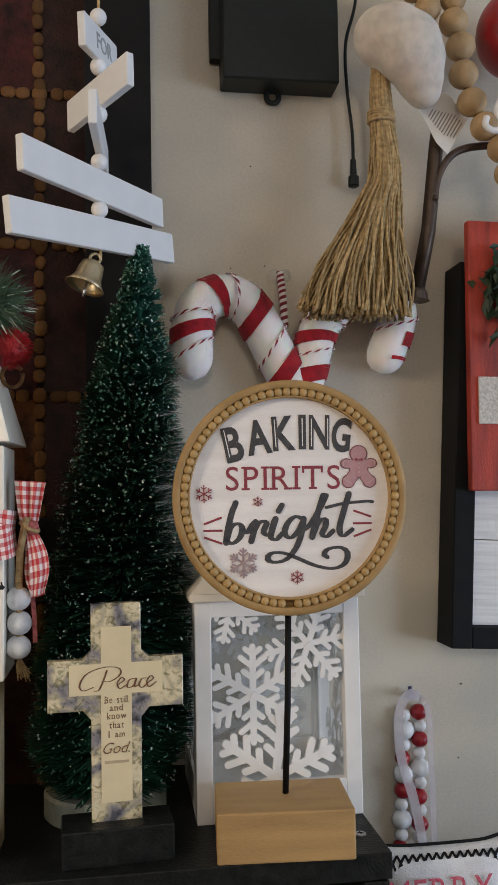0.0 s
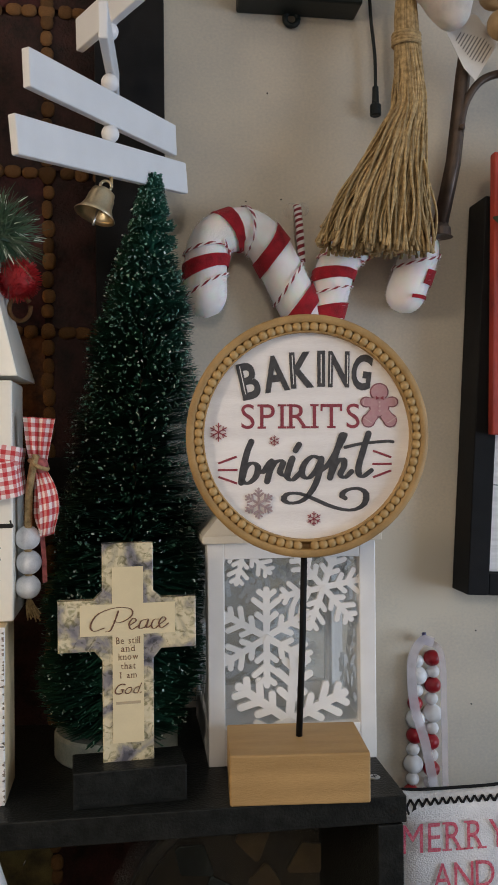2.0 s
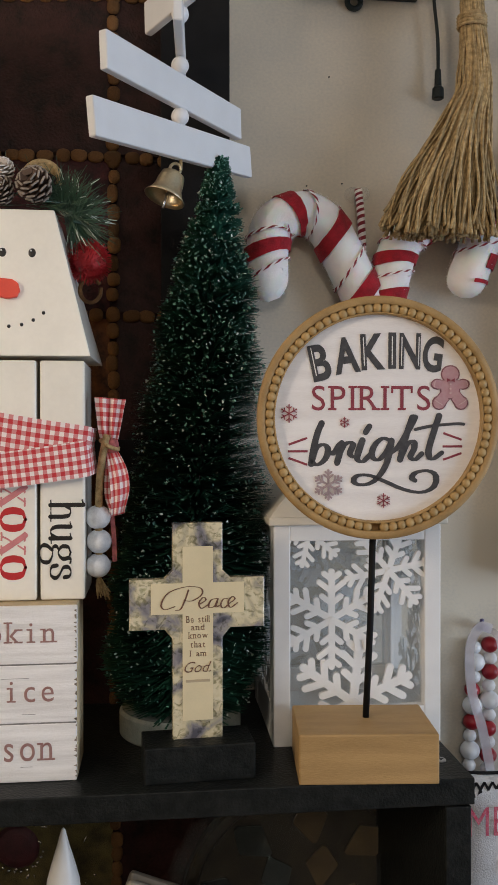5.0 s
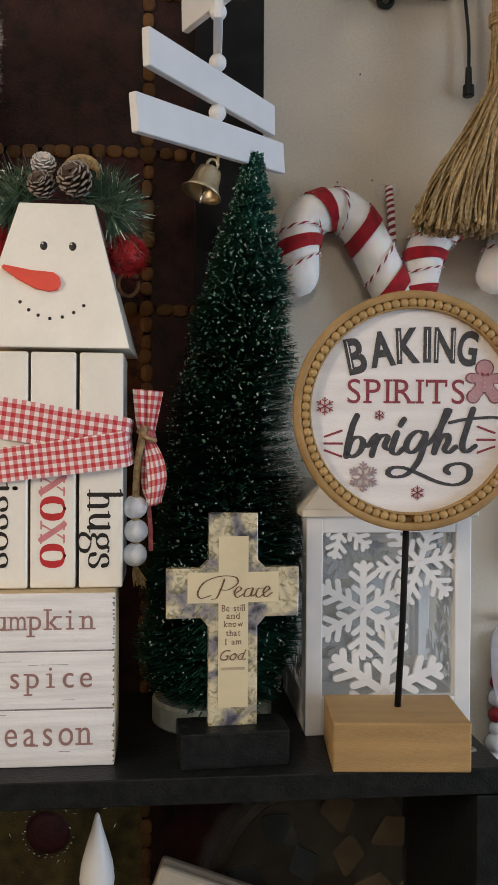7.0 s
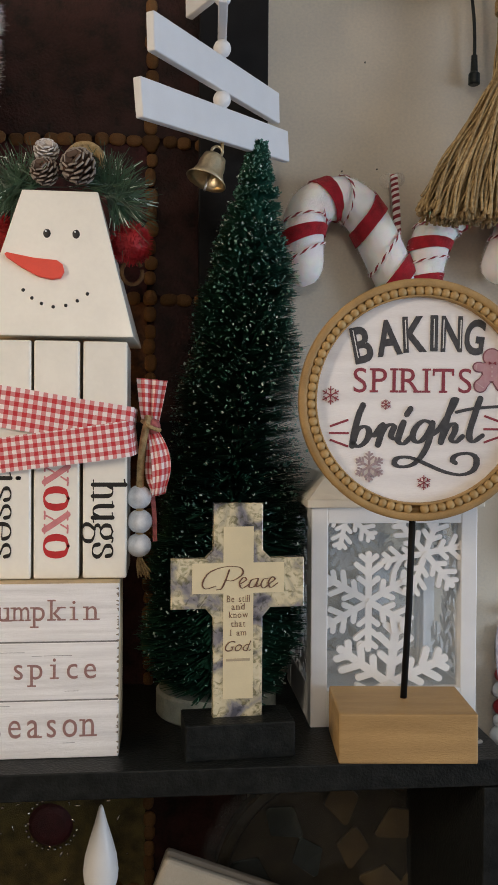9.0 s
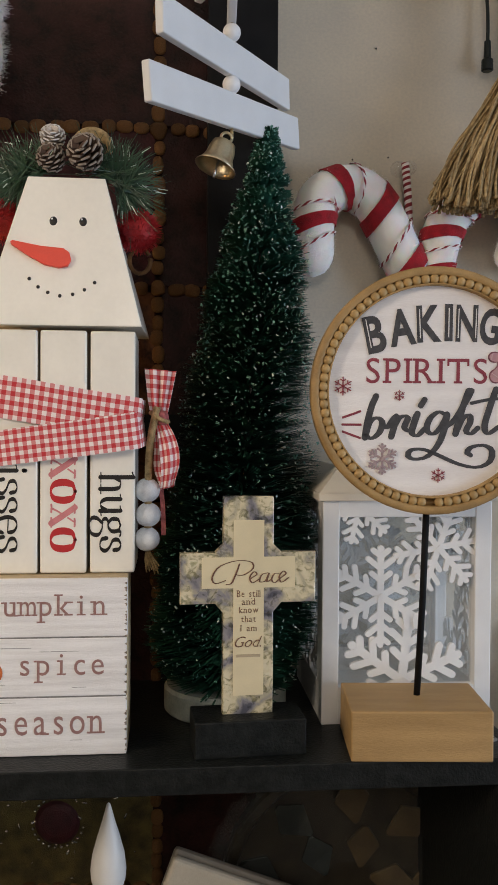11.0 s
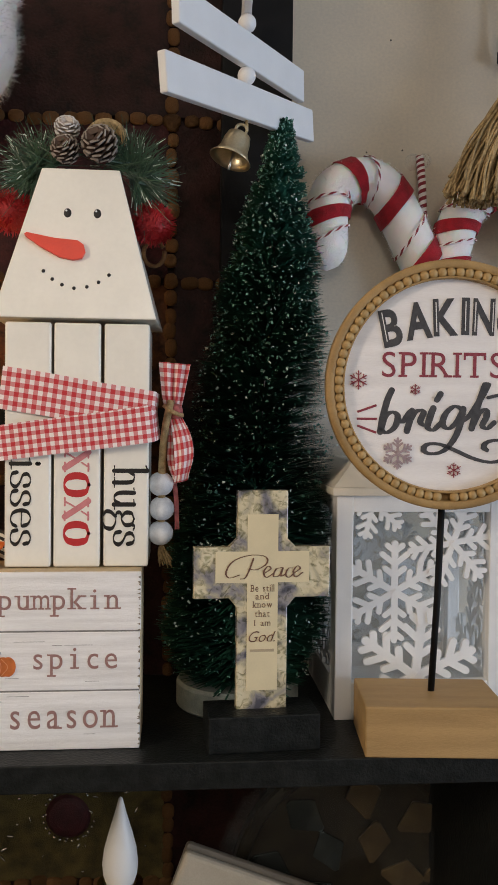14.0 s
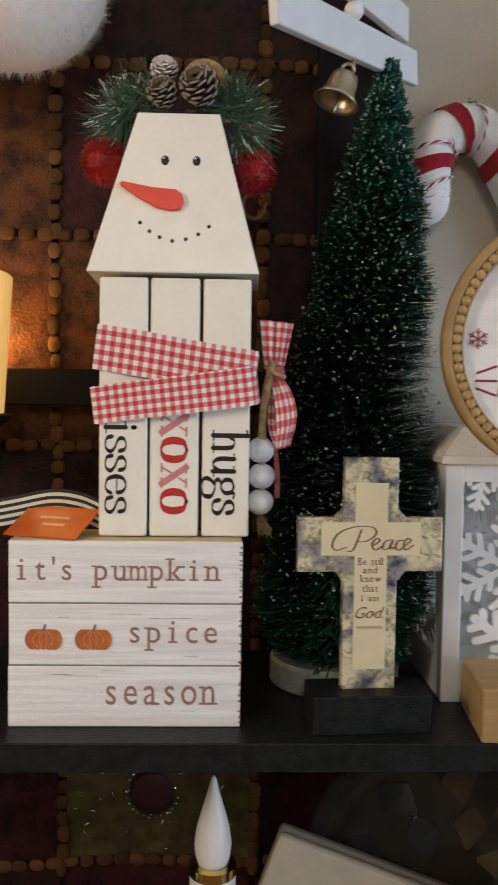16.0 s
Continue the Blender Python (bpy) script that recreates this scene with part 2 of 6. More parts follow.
def tube(points, radius, segs=10, n=None, bm=None, cap=True):
    """A round body along a line; radius a number or a function of 0..1. Its UVs run along and round."""
    pts = spline(points, n) if n else [Vector(p) for p in points]
    b = bm or bmesh.new()
    uvl = b.loops.layers.uv.verify()
    rings, up = [], Vector((0.13, 0.21, 0.97))
    for i, p in enumerate(pts):
        d = (pts[min(i + 1, len(pts) - 1)] - pts[max(i - 1, 0)]).normalized()
        side = d.cross(up)
        side = (side if side.length > 0.05 else d.cross(Vector((1, 0, 0)))).normalized()
        up = side.cross(d).normalized()
        r = radius(i / (len(pts) - 1)) if callable(radius) else radius
        rings.append([b.verts.new(p + r * (side * math.cos(2 * math.pi * k / segs) + up * math.sin(2 * math.pi * k / segs))) for k in range(segs)])
    for i, (a, c) in enumerate(zip(rings, rings[1:])):
        for k in range(segs):
            j = (k + 1) % segs
            f = b.faces.new((a[k], a[j], c[j], c[k]))
            f.smooth = True
            for lp, (u, v) in zip(f.loops, ((i, k), (i, k + 1), (i + 1, k + 1), (i + 1, k))):
                lp[uvl].uv = (u / (len(pts) - 1), v / segs)
    if cap:
        b.faces.new(rings[0][::-1]), b.faces.new(rings[-1])
    return b


def ball(radius, at=(0, 0, 0), squash=1.0, u=20, v=12, bm=None):
    b = bmesh.new()
    bmesh.ops.create_uvsphere(b, u_segments=u, v_segments=v, radius=radius)
    bmesh.ops.scale(b, vec=(1, 1, squash), verts=b.verts)
    bmesh.ops.translate(b, vec=at, verts=b.verts)
    for f in b.faces:
        f.smooth = True
    return b if bm is None else join(bm, b)


def prism(outline, depth, bevel=0.0, at=(0, 0, 0), bm=None):
    """A flat outline in (x, z), facing -y, given a depth towards +y."""
    b = bmesh.new()
    f = b.faces.new([b.verts.new((x + at[0], at[1], z + at[2])) for x, z in outline])
    f.normal_update()
    if f.normal.y > 0:
        f.normal_flip()
    r = bmesh.ops.extrude_face_region(b, geom=[f])
    bmesh.ops.translate(b, vec=(0, depth, 0), verts=[v for v in r["geom"] if isinstance(v, bmesh.types.BMVert)])
    bmesh.ops.recalc_face_normals(b, faces=b.faces)
    if bevel:
        bmesh.ops.bevel(b, geom=[e for e in b.edges if abs(e.verts[0].co.y - e.verts[1].co.y) < 1e-6], offset=bevel, segments=2, affect="EDGES", profile=0.5)
    return b if bm is None else join(bm, b)


def disc(radius, n=24, squash=1.0, at=(0, 0)):
    return [(at[0] + radius * math.cos(2 * math.pi * i / n), at[1] + squash * radius * math.sin(2 * math.pi * i / n)) for i in range(n)]


def lettering(text, width, height, shear=0.0, bold=0.0, depth=0.0003, serif=0.0):
    """Words in the built-in font as a thin raised mesh in (x, z) facing -y, fitted to a box of that size round its middle."""
    cu = bpy.data.curves.new("lettering", "FONT")
    cu.body, cu.shear, cu.offset, cu.extrude, cu.resolution_u = text, shear, bold, 0.02, 4
    ob = bpy.data.objects.new("lettering", cu)
    scene.collection.objects.link(ob)
    bpy.context.view_layer.update()
    me = bpy.data.meshes.new_from_object(ob.evaluated_get(bpy.context.evaluated_depsgraph_get()))
    bpy.data.objects.remove(ob)
    co = np.zeros(len(me.vertices) * 3)
    me.vertices.foreach_get("co", co)
    co = co.reshape(-1, 3)
    lo, hi = co.min(0), co.max(0)
    out = np.zeros_like(co)
    out[:, 0] = ((co[:, 0] - lo[0]) / (hi[0] - lo[0]) - 0.5) * width
    out[:, 2] = ((co[:, 1] - lo[1]) / (hi[1] - lo[1]) - 0.5) * height
    out[:, 1] = -np.sign(co[:, 2]) * depth
    me.vertices.foreach_set("co", out.ravel())
    me.update()
    return me


def words(text, x, z, width, height, y, material, parent, spin=0, **kw):
    ob = link("lettering", lettering(text, width, height, **kw), material, parent)
    ob.matrix_basis = Matrix.Translation((x, y, z)) @ pose(0, 0, 0, 0, -spin, 0)
    return ob


def strip(points, width, nrm=(0, -1, 0), thick=0.0006, tile=(1, 1), n=None, bm=None, across=None):
    """A ribbon along a line, its width across nrm x direction, with UVs in repeats."""
    pts = spline(points, n) if n else [Vector(p) for p in points]
    b = bm or bmesh.new()
    uvl = b.loops.layers.uv.verify()
    rows, s, last = [], 0.0, None
    for i, p in enumerate(pts):
        d = (pts[min(i + 1, len(pts) - 1)] - pts[max(i - 1, 0)]).normalized()
        c = Vector(across) if across else Vector(nrm).cross(d).normalized()
        w = width(i / (len(pts) - 1)) if callable(width) else width
        s += (p - last).length if last else 0
        last = p
        rows.append((b.verts.new(p - c * w / 2), b.verts.new(p + c * w / 2), s))
    wid = width(0.5) if callable(width) else width
    for a, c in zip(rows, rows[1:]):
        f = b.faces.new((a[0], c[0], c[1], a[1]))
        f.smooth = True
        for lp, (u, v) in zip(f.loops, ((a[2] / wid, 0), (c[2] / wid, 0), (c[2] / wid, 1), (a[2] / wid, 1))):
            lp[uvl].uv = (u * tile[0], v * tile[1])
    if thick:
        b.normal_update()
        bmesh.ops.solidify(b, geom=b.faces[:], thickness=thick)
        for f in b.faces:
            f.smooth = False
    return b


def flake_arms(radius, width, arms=6, barbs=((0.45, 0.38), (0.72, 0.26)), depth=0.002, spin=0.0, cut=None):
    """A snowflake cut from sheet: arms with paired barbs, facing -y."""
    b = bmesh.new()
    count = [0]
    for k in range(arms):
        a = 2 * math.pi * k / arms + spin

        def bar(p, q, w):
            d = Vector((q[0] - p[0], q[1] - p[1]))
            ln = d.length
            th = math.atan2(d.y, d.x)
            poly = [(-w / 2 * 0.4, -w / 2)] + [(ln + w / 2 * math.cos(q), w / 2 * math.sin(q)) for q in np.linspace(-math.pi / 2, math.pi / 2, 7)] + [(-w / 2 * 0.4, w / 2)]
            pr = prism([(p[0] + x * math.cos(th) - z * math.sin(th), p[1] + x * math.sin(th) + z * math.cos(th)) for x, z in poly], depth, at=(0, -0.00004 * count[0], 0))
            count[0] += 1
            join(b, pr)
        bar((0, 0), (radius * math.cos(a), radius * math.sin(a)), width)
        for at, ln in barbs:
            base = (at * radius * math.cos(a), at * radius * math.sin(a))
            for s in (-1, 1):
                th = a + s * radians(52)
                bar(base, (base[0] + ln * radius * math.cos(th), base[1] + ln * radius * math.sin(th)), width * 0.85)
    if cut:
        for (co, no) in cut:
            bmesh.ops.bisect_plane(b, geom=b.verts[:] + b.edges[:] + b.faces[:], plane_co=co, plane_no=no, clear_outer=True)
    return b


SERIFS = {"i": "C0 lx", "l": "C0 lt", "k": "L0 Lt R0 Rx", "h": "L0 lt R0", "u": "lx mx R0", "m": "L0 lx R0 C0", "n": "L0 lx R0", "p": "lx Lb", "r": "L0 lx",
          "a": "R0", "d": "lT R0", "b": "lt", "x": "L0 R0 Lt Rt", "P": "L0 Lt", "R": "L0 Lt R0", "I": "C0 Ct", "T": "C0 hL hR", "X": "L0 R0 Lt Rt", "S": "", "B": "L0 Lt", "G": ""}


def font_top(ch):
    cu = bpy.data.curves.new("letter", "FONT")
    cu.body = ch
    ob = bpy.data.objects.new("letter", cu)
    scene.collection.objects.link(ob)
    bpy.context.view_layer.update()
    me = bpy.data.meshes.new_from_object(ob.evaluated_get(bpy.context.evaluated_depsgraph_get()))
    bpy.data.objects.remove(ob)
    return max(v.co.y for v in me.vertices)


XH = font_top("x")


def slab_words(text, x, z, width, height, y, material, parent, spin=0, mono=True, bold=0.0, slab=0.05, reach=0.10, depth=0.0003, name="lettering", gap=0.0):
    """Typewriter lettering: the built-in font, letter by letter, with slab serifs at the stems' ends."""
    b = bmesh.new()
    pen, stem = 0.0, 0.095
    for ch in text:
        if ch == " ":
            pen += 0.5
            continue
        cu = bpy.data.curves.new("letter", "FONT")
        cu.body, cu.offset, cu.resolution_u = ch, bold, 4
        ob = bpy.data.objects.new("letter", cu)
        scene.collection.objects.link(ob)
        bpy.context.view_layer.update()
        me = bpy.data.meshes.new_from_object(ob.evaluated_get(bpy.context.evaluated_depsgraph_get()))
        bpy.data.objects.remove(ob)
        co = np.zeros(len(me.vertices) * 3)
        me.vertices.foreach_get("co", co)
        co = co.reshape(-1, 3)
        lo, hi = co.min(0), co.max(0)
        w = hi[0] - lo[0]
        squeeze = min(1.0, 0.54 / w) if mono else 1.0
        cell = 0.60 if mono and ch not in "'" else w * squeeze + 0.16 + gap
        off = pen + cell / 2 - (lo[0] + hi[0]) / 2 * squeeze
        co[:, 0] = co[:, 0] * squeeze + off
        co[:, 2] = 0
        me.vertices.foreach_set("co", co.ravel())
        b.from_mesh(me)
        bpy.data.meshes.remove(me)
        left, right = lo[0] * squeeze + off, hi[0] * squeeze + off
        st = min(stem, w * squeeze)
        for spec in SERIFS.get(ch, "").split():
            sx = {"L": left + st / 2, "l": left + st / 2 if ch != "i" and ch != "l" else (left + right) / 2, "R": right - st / 2, "C": (left + right) / 2, "m": right - st / 2, "h": 0}[spec[0]]
            sz = {"0": slab / 2 + max(lo[1], -0.01) if ch not in "pg" else slab / 2, "t": hi[1] - slab / 2, "x": XH - slab / 2, "b": lo[1] + slab / 2, "T": hi[1] - slab / 2, "L": 0, "R": 0}[spec[1]]
            if ch == "x":
                sz = hi[1] - slab / 2 if spec[1] == "t" else slab / 2
            a, c = (-reach - st / 2, reach + st / 2)
            if spec[0] in "lm":
                c = st / 2
            if ch == "m" and spec[1] == "0":
                a, c = -reach * 0.5 - st / 2, reach * 0.5 + st / 2
            if spec[0] == "h":
                sx = left if spec[1] == "L" else right
                vv = [b.verts.new((sx + dx, hi[1] - dz, 0.001)) for dx, dz in ((-slab / 2, 0), (slab / 2, 0), (slab / 2, 0.2), (-slab / 2, 0.2))]
            else:
                vv = [b.verts.new((sx + dx, sz + dz, 0.001)) for dx, dz in ((a, -slab / 2), (c, -slab / 2), (c, slab / 2), (a, slab / 2))]
            b.faces.new(vv)
        pen += cell
    xs, zs = [v.co.x for v in b.verts], [v.co.y for v in b.verts]
    x0, x1, z0, z1 = min(xs), max(xs), min(zs), max(zs)
    for v in b.verts:
        v.co = Vector((((v.co.x - x0) / (x1 - x0) - 0.5) * width, -depth - v.co.z * 0.02, ((v.co.y - z0) / (z1 - z0) - 0.5) * height))
    bmesh.ops.recalc_face_normals(b, faces=b.faces)
    ob = part(name, b, material, parent)
    ob.matrix_basis = Matrix.Translation((x, y, z)) @ pose(0, 0, 0, 0, -spin, 0)
    return ob


def brush_stroke(points, wide, bm, y=0.0, n=28, thin=0.4, scale=1.0):
    """A pen stroke facing -y: thick where it runs up and down, thin where it runs across, with round ends."""
    pts = spline([(p[0] * scale, 0, p[1] * scale) for p in points], n)
    rows = []
    for i, p in enumerate(pts):
        d = (pts[min(i + 1, n - 1)] - pts[max(i - 1, 0)]).normalized()
        w = wide * (thin + (1 - thin) * abs(d.z) ** 1.5) / 2
        s = Vector((-d.z, 0, d.x)) * w
        rows.append((bm.verts.new(p + s + Vector((0, y, 0))), bm.verts.new(p - s + Vector((0, y, 0)))))
        if i in (0, n - 1):
            bm.faces.new([bm.verts.new(p + Vector((w * math.cos(a), y - 0.00001, w * math.sin(a)))) for a in np.linspace(0, 2 * math.pi, 12, endpoint=False)])
    for a, c in zip(rows, rows[1:]):
        bm.faces.new((a[0], c[0], c[1], a[1]))


def fuzz(name, parent, material, spots, length, n_each, seed, label=""):
    """Short fibres standing on the places and normals given."""
    rnd = np.random.RandomState(seed)
    vs, fs = [], []
    for p, nr in spots:
        for _ in range(n_each):
            d = (nr + Vector(rnd.normal(size=3)) * 0.55).normalized()
            side = d.cross(Vector((0.3, 0.5, 0.8))).normalized() * 0.00022
            q = p + Vector(rnd.normal(size=3)) * 0.0008
            i = len(vs)
            ln = length * rnd.uniform(0.4, 1.2)
            vs += [q + side, q - side, q + d * ln]
            fs.append((i, i + 1, i + 2))
    me = bpy.data.meshes.new(name)
    me.from_pydata([tuple(v) for v in vs], [], fs)
    return tagged(link(name, me, material, parent, label), kind="stuff")

# ---- the room ----
SHELF = 1.202


def slab(name, size, at, material, label="", category="", kind="structure", bevel=0.0):
    ob = part(name, box(size, (0, 0, 0), bevel), material)
    ob.location = at
    return tagged(ob, label, category, kind=kind)


slab("wall_north", (4.6, 0.12, 2.6), (0, 0.85, 1.3), WALL, "greyish cream painted wall with faint sheen", "wall")
slab("wall_south", (4.6, 0.12, 2.6), (0, -2.46, 1.3), WALL, "cream painted wall behind", "wall")
slab("wall_west", (0.12, 3.2, 2.6), (-2.36, -0.8, 1.3), WALL, "cream painted side wall", "wall")
slab("floor", (4.6, 3.4, 0.1), (0, -0.8, -0.05), FLOOR, "brown wooden floor", "floor")
slab("ceiling", (4.6, 3.4, 0.1), (0, -0.8, 2.65), CEIL, "plain white ceiling", "ceiling")
# the east wall has the window's opening
east = bmesh.new()
for size, at in (((0.12, 3.2, 0.65), (0, 0, -0.975)), ((0.12, 3.2, 0.75), (0, 0, 0.925)), ((0.12, 0.6, 1.2), (0, 1.30, -0.05)), ((0.12, 1.3, 1.2), (0, -0.95, -0.05))):
    box(size, at, bm=east)
ob = part("wall_east", east, WALL)
ob.location = (2.36, -0.8, 1.3)
tagged(ob, "cream painted side wall with a window opening", "wall", kind="structure")


def peg_dots():
    # pin holes left in the wall
    for x, z in ((0.125, 1.765), (0.104, 1.664), (0.137, 1.667), (0.318, 1.19), (0.323, 1.26)):
        ob = part("pin_hole", lathe([(0, 0.0), (0.0007, 0.0002), (0.0008, 0.0014), (0, 0.0016)], 8), INKB)
        ob.matrix_world = pose(x, 0.7905, z, 90, 0, 0)
        tagged(ob, "tiny dark pin hole in the wall", "pin hole", "pin holes in the wall")


peg_dots()

# ---- shelf unit ----
unit = thing("shelf_unit", pose(0, 0.568, 0), "black painted wooden shelf unit against the wall", "shelf")
part("shelf_board", box((0.86, 0.215, 0.018), (-0.25, 0.1095, SHELF - 0.009), 0.0008), BLACK, unit)
part("side_panel", box((0.018, 0.213, SHELF - 0.0195), (0.169, 0.1095, (SHELF - 0.0195) / 2), 0.0008), BLACK, unit)
part("side_panel", box((0.018, 0.213, SHELF - 0.0195), (-0.669, 0.1095, (SHELF - 0.0195) / 2), 0.0008), BLACK, unit)
part("shelf_board", box((0.818, 0.212, 0.018), (-0.25, 0.1095, 0.961), 0.0008), BLACK, unit)
part("post", box((0.057, 0.018, 1.2), (-0.0015, 0.162, SHELF + 0.601), 0.0008), BLACKM, unit, "black upright post")
part("rail", box((0.42, 0.016, 0.028), (-0.24, 0.163, 1.4165), 0.0008), BLACKM, unit, "black cross rail")
scr = part("screw", lathe([(0, 0), (0.0042, 0), (0.0042, 0.0006), (0.0036, 0.0011), (0, 0.0012)], 20, (0.167, 0.035, SHELF)), STEEL, unit, "steel cross-head screw")
x = box((0.0045, 0.0008, 0.0004), (0.167, 0.035, SHELF + 0.0012))
part("screw_slot", box((0.0008, 0.0045, 0.0004), (0.167, 0.035, SHELF + 0.00125), bm=x), BLACKM, scr)

# ---- patchwork tapestry ----
PATCH = [mat("maroon_brocade", (0.048, 0.009, 0.009), 0.6, 0.5, 75, 1.0, second=(0.010, 0.003, 0.003), spec=0.25, fine=420),
         mat("dark_brown_silk", (0.031, 0.010, 0.008), 0.6, 0.5, 60, 1.0, second=(0.007, 0.003, 0.002), spec=0.25, fine=420),
         mat("lamp_glow_russet_silk", (0.11, 0.040, 0.012), 0.6, 0.5, 60, 1.0, second=(0.020, 0.007, 0.003), spec=0.25, fine=420),
         mat("olive_brocade", (0.10, 0.080, 0.026), 0.5, 0.5, 60, 0.8, second=(0.035, 0.026, 0.011), spec=0.3)]
CORD = mat("tan_couched_cord", (0.155, 0.080, 0.030), 0.85, 0.4, 120, 0.6, second=(0.075, 0.035, 0.014), rand=0.4, spec=0.2)
tap = thing("tapestry", pose(-0.27, 0.0, 0.0), "dark patchwork tapestry with corded seams and beading, hung on the wall", "tapestry")


def cloth_y(x, z):
    """Where the cloth hangs, with soft folds."""
    return 0.743 + 0.035 * max(0, min(1, (1.45 - z) / 0.4)) + 0.004 * math.sin(x * 31 + 1.0) + 0.003 * math.sin(x * 13 + z * 9)


XS = [-0.62, -0.42, -0.232, -0.070, 0.014]
ZS = [0.86, 1.012, 1.19, 1.37, 1.535, 1.668, 1.802, 1.96, 2.1]
random.seed(4)


def sheet(x0, x1, z0, z1, off, nx, nz):
    b = bmesh.new()
    g = [[b.verts.new((x + 0.27, cloth_y(x, z) + off, z)) for x in np.linspace(x0, x1, nx)] for z in np.linspace(z0, z1, nz)]
    for r, q in zip(g, g[1:]):
        for i in range(nx - 1):
            f = b.faces.new((r[i], r[i + 1], q[i + 1], q[i]))
            f.smooth = True
    return b


b = sheet(XS[0] - 0.01, XS[-1] + 0.005, ZS[0], ZS[-1], 0.003, 40, 40)
b.normal_update()
bmesh.ops.solidify(b, geom=b.faces[:], thickness=0.002)
part("backing_cloth", b, PATCH[1], tap)
for i in range(len(XS) - 1):
    for j in range(len(ZS) - 1):
        k = (i * 3 + j * 2 + (i * j) % 3) % 2
        if (i, j) == (2, 1):
            k = 3
        # these patches carry the orange lamp glow in their russet colour
        if (i, j) in ((2, 3), (1, 3), (1, 4)):
            k = 2
        b = sheet(XS[i] + 0.003, XS[i + 1] - 0.003, ZS[j] + 0.003, ZS[j + 1] - 0.003, -0.001, 10, 10)
        part("patch", b, PATCH[k], tap)


def lozenge():
    b = bmesh.new()
    bmesh.ops.create_icosphere(b, subdivisions=2, radius=1)
    for v in b.verts:
        p = v.co
        v.co = Vector((math.copysign(abs(p.x) ** 0.8, p.x), p.y, math.copysign(abs(p.z) ** 0.8, p.z)))
    for f in b.faces:
        f.smooth = True
    me = bpy.data.meshes.new("cord_stitch")
    b.to_mesh(me)
    b.free()
    me.materials.append(CORD)
    return me


LOZ = lozenge()


def stitches(x0, z0, x1, z1):
    ln = math.hypot(x1 - x0, z1 - z0)
    n = max(1, round(ln / 0.0142))
    for k in range(n):
        u = (k + 0.5 + random.uniform(-0.08, 0.08)) / n
        x, z = x0 + (x1 - x0) * u + random.uniform(-0.001, 0.001), z0 + (z1 - z0) * u + random.uniform(-0.001, 0.001)
        ob = new("cord_stitch", LOZ)
        ob.parent = tap
        along, over = 0.0072 * random.uniform(0.82, 1.1), 0.0052 * random.uniform(0.9, 1.15)
        ob.matrix_basis = Matrix.Translation((x + 0.27, cloth_y(x, z) - 0.002, z)) @ pose(0, 0, 0, 0, random.uniform(-7, 7), 0) @ Matrix.Diagonal(((along, 0.003, over, 1) if abs(x1 - x0) > abs(z1 - z0) else (over, 0.003, along, 1)))


for x in XS[1:-1]:
    stitches(x, 1.0 if x < -0.1 else 1.0, x, 1.93)
for z in ZS[1:-1]:
    stitches(-0.43, z, 0.008, z)
# beaded medallion on the olive patch
med = part("medallion", lathe([(0, 0.006), (0.012, 0.0055), (0.017, 0.004), (0.0205, 0.0)], 32), mat("wine_velvet", (0.055, 0.009, 0.013), 0.6, 0.4, 120, 0.5), tap, "round wine-red beaded medallion")
med.matrix_basis = pose(-0.156 + 0.27, cloth_y(-0.156, 1.072) - 0.001, 1.072, 90, 0, 0)
SEQ = mat("silver_bead", (0.7, 0.68, 0.62), 0.12, 0.1, 100, 0, metal=0.9)
seq = ball(0.0016, u=8, v=6)
SEQM = bpy.data.meshes.new("glass_bead")
seq.to_mesh(SEQM)
seq.free()
SEQM.materials.append(SEQ)
for k in range(26):
    a = 2 * math.pi * k / 26
    if random.random() < 0.8:
        o = new("glass_bead", SEQM)
        o.parent = med
        o.location = (0.0225 * math.cos(a), 0.0225 * math.sin(a), 0.001)
for k in range(34):
    x, z = random.uniform(-0.225, -0.08), random.uniform(1.02, 1.115)
    o = new("glass_bead", SEQM)
    o.parent = tap
    o.matrix_basis = Matrix.Translation((x + 0.27, cloth_y(x, z) - 0.002, z)) @ pose(0, 0, 0, 0, random.uniform(0, 180), 0) @ Matrix.Diagonal((random.uniform(0.5, 2.2), 0.5, random.uniform(0.4, 0.8), 1))


# ---- round sign on a stick ----
sign = thing("tabletop_sign", pose(0.109, 0.598, SHELF, 0, 0, -5), "round wooden sign with beaded rim on a tan block", "sign")
part("base_block", box((0.0935, 0.063, 0.0335), (0, 0, 0.01675), 0.0012), OAK, sign, "tan wooden block")
HEAD = pose(0.0085, -0.011, 0.2435, 2.2, 0, 0)
part("stick", tube([(0.003, 0.004, 0.03), (0.0055, -0.001, 0.1), (0.007, -0.004, 0.17)], 0.0023, 12), BLACKM, sign, "thin black rod")
rim_prof = [(0.0702, 0.0), (0.0702, -0.0070), (0.0706, -0.0078), (0.0712, -0.0078), (0.0717, -0.0070), (0.0716, -0.0015), (0.0769, -0.0015), (0.0768, -0.0072), (0.0775, -0.0083), (0.0815, -0.0081), (0.0825, -0.0070), (0.0825, 0.004), (0.0702, 0.004), (0.0702, 0.0)]
rim = part("rim", lathe(rim_prof, 96), RINGW, sign, "tan wooden double ring", smooth=False)
rim.matrix_basis = HEAD @ Matrix.Rotation(radians(-90), 4, "X")
rim.data.polygons.foreach_set("use_smooth", [True] * len(rim.data.polygons))
BEADM = bpy.data.meshes.new("bead")
bb = ball(0.0033, u=14, v=9)
bb.to_mesh(BEADM)
bb.free()
BEADM.materials.append(BEADW)
random.seed(7)
